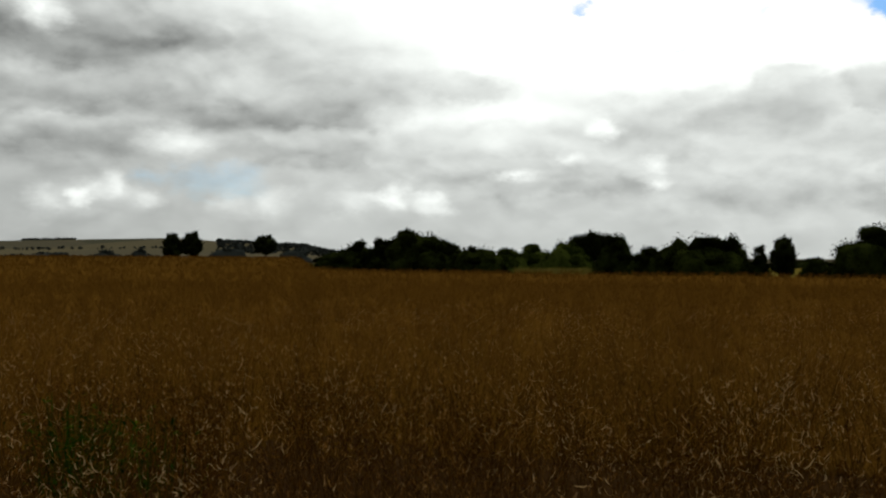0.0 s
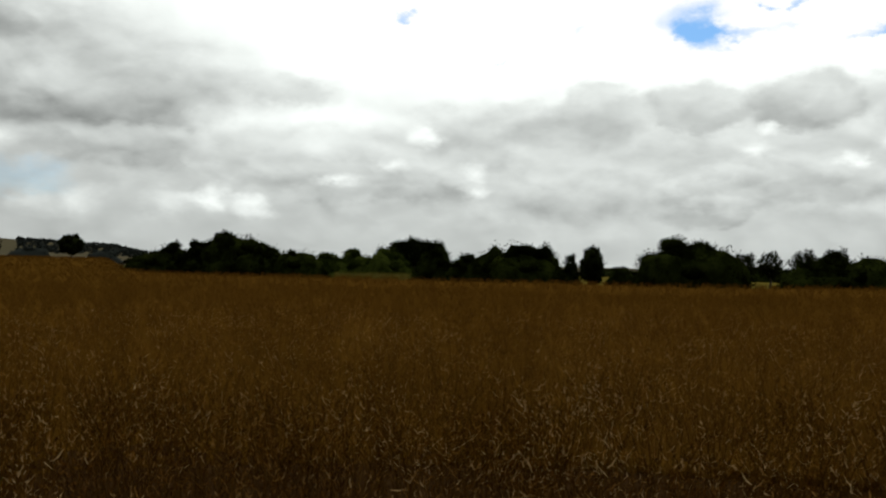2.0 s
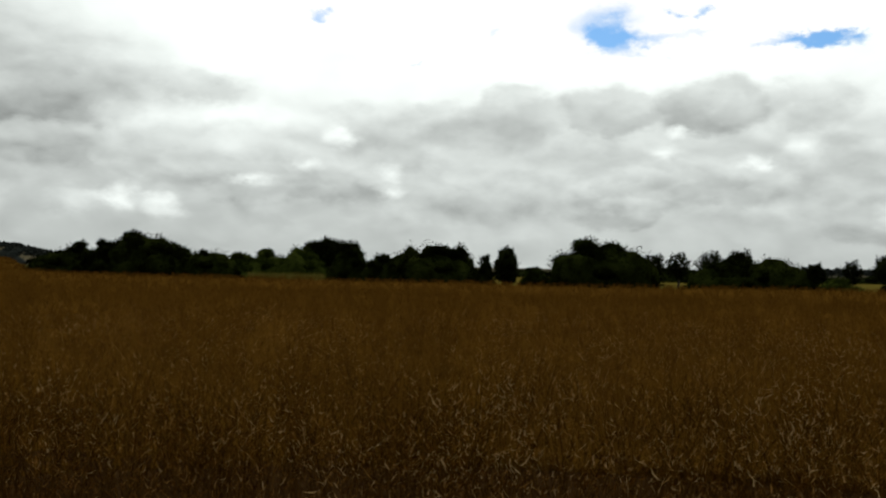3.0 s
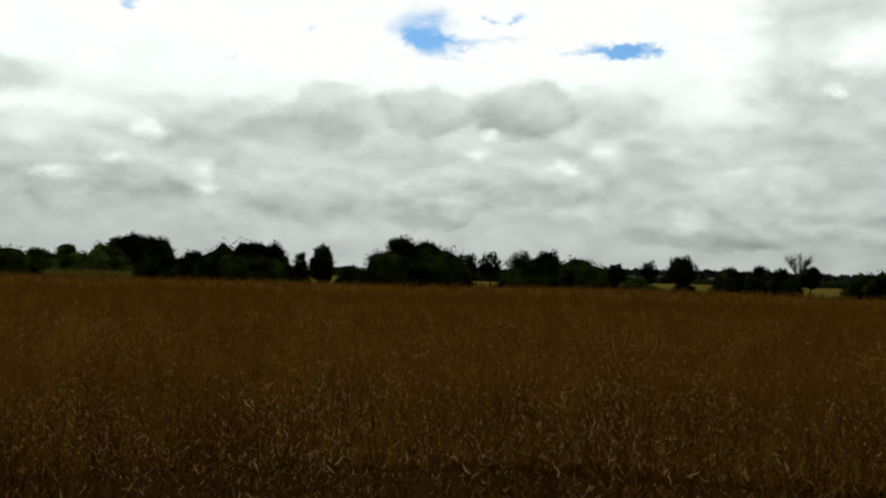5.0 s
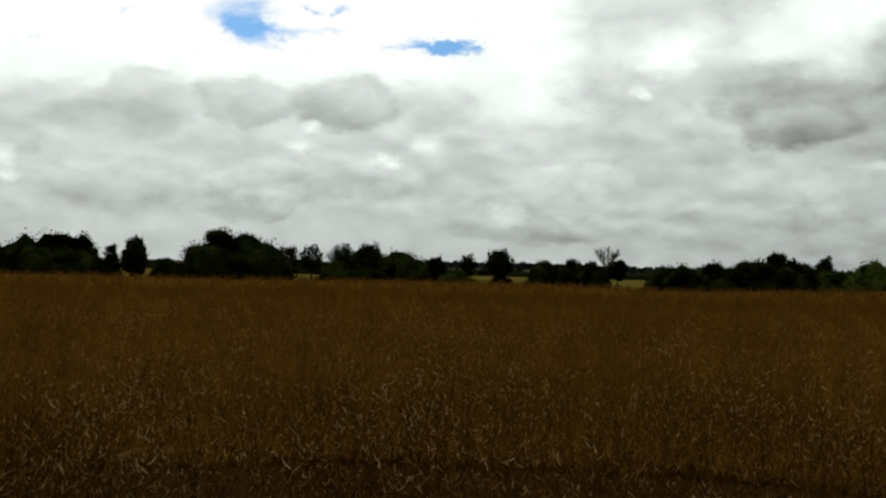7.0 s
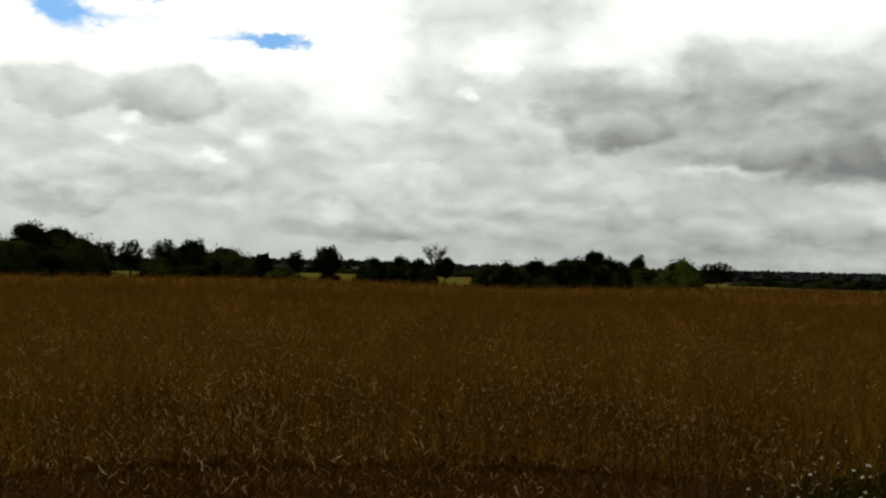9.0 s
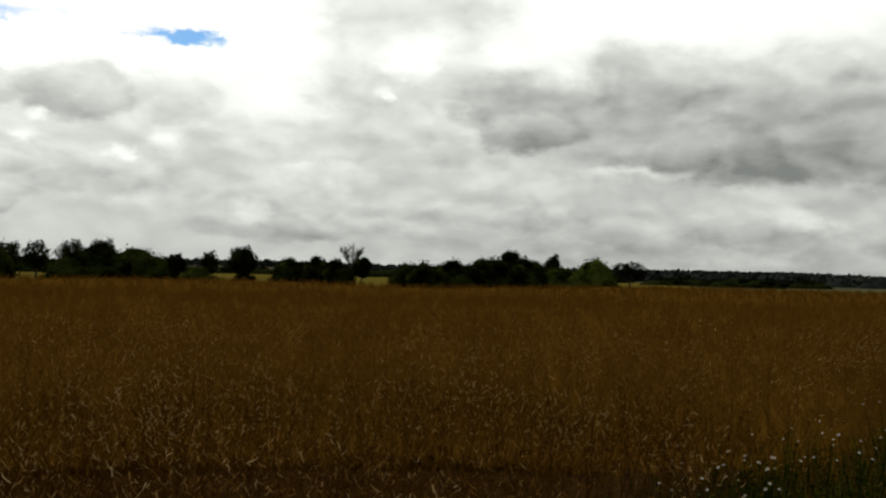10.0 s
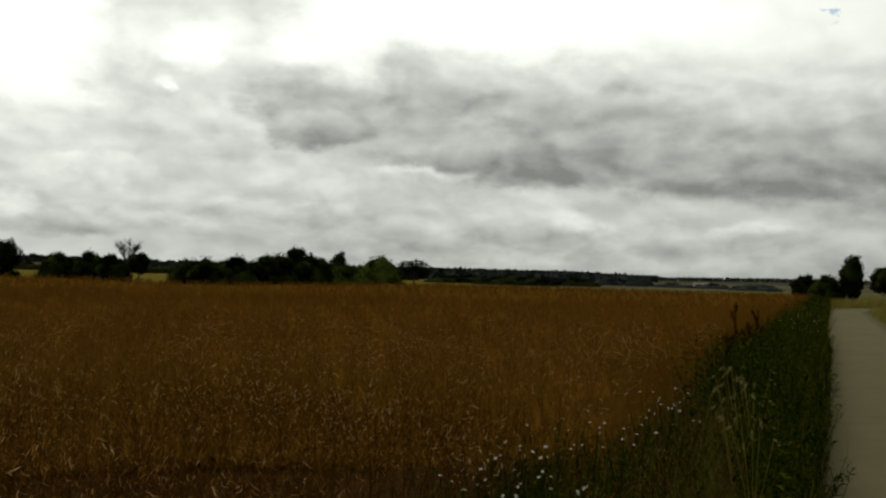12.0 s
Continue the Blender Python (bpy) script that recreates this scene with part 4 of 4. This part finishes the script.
# ---- far woods and hedgerows ----
def build_far_woods():
    out = Soup()
    g = np.random.default_rng(31)

    def clump(az, r, h, w, n):
        x, y = at(az, r)
        c = np.array([x, y, float(land(x, y)) + h * 0.45])
        p = c + unit(g.normal(size=(n, 3))) * np.array([w / 2, w / 2, h * 0.5]) * g.uniform(0.5, 1.05, (n, 1))
        a = unit(g.normal(size=(n, 3)))
        b = unit(np.cross(a, g.normal(size=(n, 3))))
        s = w * g.uniform(0.4, 0.7, (n, 1))
        v = np.stack([p - a * s * 0.6, p + b * s * 0.45, p + a * s * 0.6, p - b * s * 0.45], 1)
        out.add(v.reshape(-1, 3), np.arange(4 * n).reshape(-1, 4))

    for a0, a1, r0, r1, n, h in ((64, 78.5, 1500, 2550, 1900, 8.5), (63, 80, 700, 1500, 1300, 6.5), (78.5, 80.5, 2000, 2600, 90, 7), (-22, -19.2, 2500, 2600, 130, 6), (-11.5, -4.6, 1300, 2550, 480, 6),
                                 (36, 63, 1500, 2500, 700, 10), (80.5, 95, 2450, 2600, 700, 4.5), (80, 92, 1500, 1700, 260, 4), (-26, -11, 1000, 1100, 60, 3.0), (-24, -14, 1500, 1560, 40, 4)):
        for _ in range(n):
            hh = h * g.uniform(0.7, 1.2)
            clump(g.uniform(a0, a1), g.uniform(r0, r1), hh, hh * g.uniform(0.9, 1.5), 14)
    # leaf colour carries the haze of the far hills
    ob = put("far_woods", out.mesh("far_woods", M_LEAF_HAZED))
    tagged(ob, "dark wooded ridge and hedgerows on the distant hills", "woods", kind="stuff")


build_far_woods()


# ---- far buildings ----
def house(az, dist, length, depth, eaves, ridge, turn, label, windows=3):
    x, y = at(az, dist)
    thing = new("house")
    thing.matrix_basis = pose(x, y, float(land(x, y)) - 0.05, 0, 0, -az + turn)
    tagged(thing, label, "house", "distant farm buildings")
    bm = bmesh.new()
    l, d = length / 2, depth / 2
    lo = [bm.verts.new(p) for p in ((-l, -d, 0), (l, -d, 0), (l, d, 0), (-l, d, 0))]
    hi = [bm.verts.new(p) for p in ((-l, -d, eaves), (l, -d, eaves), (l, d, eaves), (-l, d, eaves))]
    gl, gr = bm.verts.new((-l, 0, ridge - 0.15)), bm.verts.new((l, 0, ridge - 0.15))
    for q in ((lo[0], lo[1], hi[1], hi[0]), (lo[2], lo[3], hi[3], hi[2]), (lo[1], lo[2], hi[2], gr, hi[1]), (lo[3], lo[0], hi[0], gl, hi[3])):
        bm.faces.new(q)
    part("wall", bm, M_WALL, thing)
    bm = bmesh.new()
    o = 0.4
    for s in (-1, 1):
        e = [(-l - o, s * (d + o), eaves - 0.2), (l + o, s * (d + o), eaves - 0.2), (l + o, 0, ridge), (-l - o, 0, ridge)]
        low = [bm.verts.new(p) for p in e]
        top = [bm.verts.new((p[0], p[1], p[2] + 0.2)) for p in e]
        bm.faces.new(low)
        bm.faces.new(top)
        for i in range(4):
            bm.faces.new((low[i], low[(i + 1) % 4], top[(i + 1) % 4], top[i]))
    bmesh.ops.recalc_face_normals(bm, faces=bm.faces)
    part("roof", bm, M_ROOF, thing)
    for i in range(windows):
        bm = bmesh.new()
        bmesh.ops.create_cube(bm, size=1, matrix=Matrix.Translation((-l + length * (i + 0.5) / windows, -d - 0.02, eaves * 0.55)) @ Matrix.Diagonal((1.1, 0.08, 1.2, 1)))
        part("window", bm, M_PANE, thing)


WHITE = "small white farm building with a dark roof far across the fields"
for az, d, l, dp, ev, rd, turn in ((77.5, 900, 8, 7, 4.0, 6.5, 10), (77.0, 920, 6, 6, 2.6, 4.4, -20), (83.0, 720, 12, 7, 2.2, 3.4, 5),
                                   (-18.3, 760, 11, 7, 3.0, 4.4, 12), (-19.3, 780, 7, 6, 2.8, 4.4, -15), (-6.5, 760, 10, 7, 2.8, 4.2, -8), (-7.6, 770, 7, 6, 2.8, 4.6, 15), (-5.7, 780, 6, 6, 2.6, 4.2, 0)):
    house(az, d, l, dp, ev, rd, turn, WHITE)


# ---- verge between the crop and the lane ----
def blades(x, y, h, width, lean, material, name, steps=2):
    n = len(x)
    base = np.stack([x, y, land(x, y) - 0.01], -1)
    tip = base + np.concatenate([rng.normal(0, 1, (n, 2)) * (lean * h)[:, None], h[:, None]], 1)
    side = unit(np.concatenate([rng.normal(size=(n, 2)), np.zeros((n, 1))], 1))
    bend = np.concatenate([rng.normal(0, 1, (n, 2)) * (0.12 * h)[:, None], (0.10 * h)[:, None]], 1)
    v, f = ribbons(base, tip, side, width, bend, steps, 0.15)
    return mesh_of(name, v, f, material)


def strip(n, x0, x1, y0, y1, gap=0.5):
    x, y = rng.uniform(x0, x1, n), rng.uniform(y0, y1, n)
    keep = np.hypot(x, y) > gap
    return x[keep], y[keep]


def leafy_stems(x, y, h, leaf, per, name, material):
    """Nettle-like stems with leaves all the way up."""
    n = len(x)
    out = Soup()
    base = np.stack([x, y, land(x, y) - 0.01], -1)
    tip = base + np.concatenate([rng.normal(0, 0.12, (n, 2)), h[:, None]], 1)
    side = unit(np.concatenate([rng.normal(size=(n, 2)), np.zeros((n, 1))], 1))
    out.add(*ribbons(base, tip, side, np.full(n, 0.007), rng.normal(0, 0.03, (n, 3)), 2, 0.5))
    k = rng.uniform(0.15, 1.02, (n, per))
    p = (base[:, None] + (tip - base)[:, None] * k[..., None]).reshape(-1, 3)
    m = len(p)
    a = rng.uniform(0, 2 * np.pi, m)
    size = leaf * (1.25 - 0.6 * k.ravel()) * rng.uniform(0.6, 1.2, m)
    d = unit(np.stack([np.cos(a), np.sin(a), rng.normal(0.15, 0.4, m)], -1))
    across = unit(np.cross(d, np.stack([rng.normal(0, 0.4, m), rng.normal(0, 0.4, m), np.ones(m)], -1)))
    out.add(*ribbons(p, p + d * size[:, None], across, size * 0.42, np.stack([np.zeros(m), np.zeros(m), size * 0.1], -1), 2, 0.1))
    return out.mesh(name, material)


def lush_edge(x):
    """How far the rank weeds reach from the lane; beyond it the verge is thin and dry up to the crop."""
    return np.clip(0.27 + 0.125 * (x - 5.5), 0.16, 1.35) + 0.07 * np.sin(x * 3.1) + 0.05 * np.sin(x * 7.3)


def build_verge():
    verge = tagged(new("grass_verge"), "overgrown green verge of tall grass, nettles and weeds between crop and lane", "verge", kind="stuff")
    # rank growth along the lane
    x, y = strip(8000, 1.2, 30, 0.05, 1.6)
    keep = y < lush_edge(x)
    x, y = x[keep], y[keep]
    h = (0.30 + 0.55 * smooth(0.0, 0.35, y)) * rng.uniform(0.5, 1.15, len(x))
    put("grass", blades(x, y, h, np.full(len(x), 0.008), 0.14 + 0.14 * smooth(0.2, 0.7, y), M_GRASS, "grass"), verge)
    x, y = strip(4600, 1.6, 30, 0.08, 1.6)
    keep = y < lush_edge(x) + 0.05
    x, y = x[keep], y[keep]
    h = (0.45 + 0.45 * smooth(0.0, 0.4, y)) * rng.uniform(0.55, 1.2, len(x))
    put("nettles", leafy_stems(x, y, h, 0.08, 14, "nettles", M_WEED), verge)
    # thin, drier growth between that and the crop
    x, y = strip(5200, -1.2, 30, 0.16, 1.7)
    keep = y > lush_edge(x) - 0.1
    x, y = x[keep], y[keep]
    put("grass", blades(x, y, rng.uniform(0.25, 0.62, len(x)), np.full(len(x), 0.006), np.full(len(x), 0.3), M_GRASS, "grass"), verge)
    x, y = strip(3600, 1.5, 16, 0.2, 1.6)
    keep = y > lush_edge(x)
    x, y = x[keep], y[keep]
    put("dry_stalks", blades(x, y, rng.uniform(0.3, 0.75, len(x)), np.full(len(x), 0.005), np.full(len(x), 0.32), M_STRAW, "dry_stalks"), verge)
    x, y = strip(1100, 2.2, 13, 0.25, 1.6)
    keep = y > lush_edge(x) - 0.1
    x, y = x[keep], y[keep]
    put("herbs", leafy_stems(x, y, rng.uniform(0.25, 0.62, len(x)), 0.045, 14, "herbs", M_HERB), verge)
    x, y = strip(2600, -1.2, 30, 0.0, 0.22)
    put("grass", blades(x, y, rng.uniform(0.12, 0.34, len(x)), np.full(len(x), 0.008), np.full(len(x), 0.3), M_GRASS, "grass"), verge)
    x, y = strip(9000, 30, 100, 0.12, 1.8)
    put("grass", blades(x, y, rng.uniform(0.4, 0.95, len(x)), np.full(len(x), 0.03), np.full(len(x), 0.2), M_GRASS, "grass", 1), verge)
    x, y = strip(9000, -40, -1.2, 0.14, 1.6)
    put("grass", blades(x, y, rng.uniform(0.3, 0.8, len(x)), np.full(len(x), 0.02), np.full(len(x), 0.2), M_GRASS, "grass", 1), verge)
    # a dark clump round the docks
    x, y = strip(260, 9.8, 14.5, 0.8, 1.32)
    put("nettles", leafy_stems(x, y, rng.uniform(0.85, 1.2, len(x)), 0.085, 20, "nettles", M_WEED), verge)
    # weeds under the mayweed
    x, y = strip(700, 3.4, 6.9, 1.25, 1.95)
    put("nettles", leafy_stems(x, y, rng.uniform(0.35, 0.8, len(x)), 0.045, 20, "nettles", M_WEED), verge)
    x, y = strip(260, 5.4, 8.6, 0.95, 1.4)
    put("nettles", leafy_stems(x, y, rng.uniform(0.35, 0.75, len(x)), 0.045, 18, "nettles", M_WEED), verge)
    x, y = strip(1100, 30, 100, 0.2, 1.6)
    put("nettles", leafy_stems(x, y, rng.uniform(0.6, 1.1, len(x)), 0.2, 10, "nettles", M_WEED), verge)
    far = tagged(new("grass_verge"), "dry yellowish grass verge on the far side of the lane", "verge", kind="stuff")
    x, y = strip(10000, 6, 100, -6.5, -2.5)
    y = y - 0.012 * np.clip(x - 74, 0, None) ** 2
    put("dry_grass", blades(x, y, rng.uniform(0.2, 0.55, len(x)), np.full(len(x), 0.03), np.full(len(x), 0.25), M_DRYGRASS, "dry_grass", 1), far)
    x, y = strip(7000, 88, 112, -9, 2)
    keep = y > -0.5 - 0.012 * np.clip(x - 74, 0, None) ** 2 + 0.4
    x, y = x[keep], y[keep]
    put("dry_grass", blades(x, y, rng.uniform(0.3, 0.8, len(x)), np.full(len(x), 0.04), np.full(len(x), 0.2), M_DRYGRASS, "dry_grass", 1), far)
    x, y = strip(5000, -40, 6, -6.5, -2.5)
    put("dry_grass", blades(x, y, rng.uniform(0.2, 0.5, len(x)), np.full(len(x), 0.025), np.full(len(x), 0.25), M_DRYGRASS, "dry_grass", 1), far)
    foot = tagged(new("grass_strip"), "strip of pale dry grass between the crop and the sallow bushes", "grass", kind="stuff")
    n = 2600
    a, r = np.radians(rng.uniform(6.2, 10.7, n)), rng.uniform(97, 104, n)
    put("dry_grass", blades(r * np.sin(a), r * np.cos(a), rng.uniform(1.05, 1.36, n), np.full(n, 0.05), np.full(n, 0.12), M_DRYGRASS, "dry_grass", 1), foot)
    patch_ = tagged(new("weed_patch"), "dark green weeds growing up through the brown crop", "weeds", kind="stuff")
    for bearing, away, n in ((-18.7, 4.45, 110), (-15.7, 4.0, 36), (-19.8, 5.0, 24)):
        cx, cy = at(bearing, away)
        x, y = rng.normal(cx, 0.045, n), rng.normal(cy, 0.06, n)
        put("leaves", leafy_stems(x, y, rng.uniform(0.92, 1.14, n), 0.055, 14, "leaves", M_CLUMP), patch_)


build_verge()


# ---- white mayweed at the crop's edge ----
def flower_head(seed):
    g = np.random.default_rng(seed)
    out = Soup()
    n = 11
    for i in range(n):
        a = 2 * math.pi * i / n + g.normal(0, 0.08)
        c, s = math.cos(a), math.sin(a)
        r0, r1, w = 0.004, 0.0092 * g.uniform(0.85, 1.1), 0.0022
        out.add([(c * r0 - s * w * 0.6, s * r0 + c * w * 0.6, 0), (c * r0 + s * w * 0.6, s * r0 - c * w * 0.6, 0),
                 (c * r1 + s * w, s * r1 - c * w, -0.003), (c * r1 - s * w, s * r1 + c * w, -0.003)], [(0, 1, 2, 3)])
    return out.mesh("flower_head", M_PETAL)


HEADS = [flower_head(i) for i in range(3)]
DISC = mesh_of("disc", *lump((0, 0, 0.001), (0.0036, 0.0036, 0.003), 0), M_EYE, True)


def mayweed(x, y, tall, seed):
    g = np.random.default_rng(seed)
    thing = new("mayweed")
    thing.matrix_basis = pose(x, y, float(land(x, y)))
    tagged(thing, "feathery green mayweed with small white daisy flowers at the crop edge", "wildflower", "mayweed at the crop edge")
    leaf = Soup()
    for i in range(int(g.integers(3, 7))):
        top = np.array([g.normal(0, 0.13), g.normal(0, 0.13), tall * g.uniform(0.8, 1.05)])
        v, f = tube([(0, 0, 0), top * 0.5 + g.normal(0, 0.015, 3), top], (0.0035, 0.0028, 0.0018), 4)
        put("stem", mesh_of("stem", v, f, M_WEED), thing)
        head = put("flower_head", HEADS[i % 3], thing)
        head.matrix_basis = pose(*top, g.normal(-18, 22), g.normal(-12, 22), g.uniform(0, 360))
        disc = put("disc", DISC, head, "yellow flower centre")
        m = 26
        k = g.uniform(0.2, 0.95, m)
        p = top * k[:, None]
        d = unit(np.stack([g.normal(size=m), g.normal(size=m), g.uniform(0.0, 1.0, m)], -1))
        leaf.add(*ribbons(p, p + d * 0.06 * g.uniform(0.6, 1.3, (m, 1)), unit(np.cross(d, g.normal(size=(m, 3)))), np.full(m, 0.005), np.zeros((m, 3)), 1, 0.3))
    put("foliage", leaf.mesh("foliage", M_WEED), thing)


gm = np.random.default_rng(77)
for i, (fx, fy) in enumerate(((5.6, 1.70), (5.7, 1.62), (6.5, 1.78), (6.4, 1.60), (5.1, 1.72), (5.1, 1.44), (4.5, 1.40), (4.2, 1.36), (4.9, 1.30), (4.6, 1.62), (3.9, 1.55), (6.0, 1.48),
                              (7.7, 1.28), (6.8, 1.16), (6.95, 1.10), (8.3, 1.28), (7.6, 1.12), (5.6, 1.06))):
    mayweed(fx + gm.normal(0, 0.08), fy + gm.normal(0, 0.05), gm.uniform(0.76, 0.94), 200 + i)
for i in range(6):
    mayweed(gm.uniform(17.5, 22.5), gm.uniform(0.4, 0.95), gm.uniform(1.0, 1.14), 300 + i)


# ---- dock and seeding grasses ----
def dock(x, y, tall, seed):
    g = np.random.default_rng(seed)
    thing = new("dock_plant")
    thing.matrix_basis = pose(x, y, float(land(x, y)))
    tagged(thing, "tall dock with dark rust-brown seed spikes rising above the verge", "weed", "docks on the verge")
    top = np.array([g.normal(0, 0.08), g.normal(0, 0.08), tall])
    v, f = tube([(0, 0, 0), top * 0.5 + (0.03, 0, 0), top], (0.008, 0.006, 0.003), 6)
    put("stalk", mesh_of("stalk", v, f, M_DOCK, True), thing)
    for k in (0.62, 0.72, 0.82, 0.9, 1.0):
        s = top * k
        e = s + np.array([g.normal(0, 0.07), g.normal(0, 0.07), 0.16]) if k < 1 else top + np.array((0.05, 0, 0.03))
        lo = s if k < 1 else top * 0.78
        n = 130
        p = lo + (e - lo) * g.random((n, 1)) + g.normal(0, 0.011, (n, 3))
        a = unit(g.normal(size=(n, 3)))
        out = Soup()
        out.add(*ribbons(p - a * 0.008, p + a * 0.008, unit(np.cross(a, g.normal(size=(n, 3)))), np.full(n, 0.014), np.zeros((n, 3)), 1, 0.6))
        put("seed_spike", out.mesh("seed_spike", M_DOCK), thing)
    for i in range(4):
        a = g.uniform(0, 2 * math.pi)
        d = np.array([[math.cos(a), math.sin(a), 0.5]])
        v, f = ribbons(np.array([[0, 0, 0.08]]), np.array([[0, 0, 0.08]]) + d * 0.32, np.array([[-math.sin(a), math.cos(a), 0]]), np.array([0.09]), np.array([[0, 0, 0.08]]), 4, 0.2)
        put("leaf", mesh_of("leaf", v, f, M_WEED, True), thing)


dock(15.4, 1.32, 1.44, 1)
dock(14.8, 1.04, 1.36, 2)
dock(12.2, 1.10, 1.25, 3)
dock(10.8, 1.06, 1.22, 4)


def seed_grass(x, y, tall, seed):
    g = np.random.default_rng(seed)
    thing = new("grass_tuft")
    thing.matrix_basis = pose(x, y, float(land(x, y)))
    tagged(thing, "tuft of pale seeding grass with drooping heads on the verge", "grass", "seeding grasses on the verge")
    for i in range(6):
        a = g.uniform(0, 2 * math.pi)
        top = np.array([math.cos(a) * 0.14, math.sin(a) * 0.14, tall * g.uniform(0.85, 1.05)])
        v, f = tube([(0, 0, 0), top * (0.35, 0.35, 0.55), top], (0.002, 0.0018, 0.0012), 4)
        stem = put("stem", mesh_of("stem", v, f, M_DRYGRASS), thing)
        heads = Soup()
        n = 14
        drop = np.array([math.cos(a) * 0.045, math.sin(a) * 0.045, -0.04])
        p = top + drop * g.random((n, 1)) + g.normal(0, 0.004, (n, 3))
        d = unit(drop + g.normal(0, 0.03, (n, 3)))
        heads.add(*ribbons(p, p + d * 0.02, unit(np.cross(d, g.normal(size=(n, 3)))), np.full(n, 0.006), np.zeros((n, 3)), 1, 0.4))
        put("seed_head", heads.mesh("seed_head", M_SEED), stem)


for i, (gx, gy, gh) in enumerate(((8.55, 0.70, 1.0), (8.9, 0.62, 1.0), (8.2, 0.74, 0.98), (7.95, 0.55, 0.98), (6.1, 0.42, 0.95), (7.2, 0.62, 0.9))):
    seed_grass(gx, gy, gh, 400 + i)
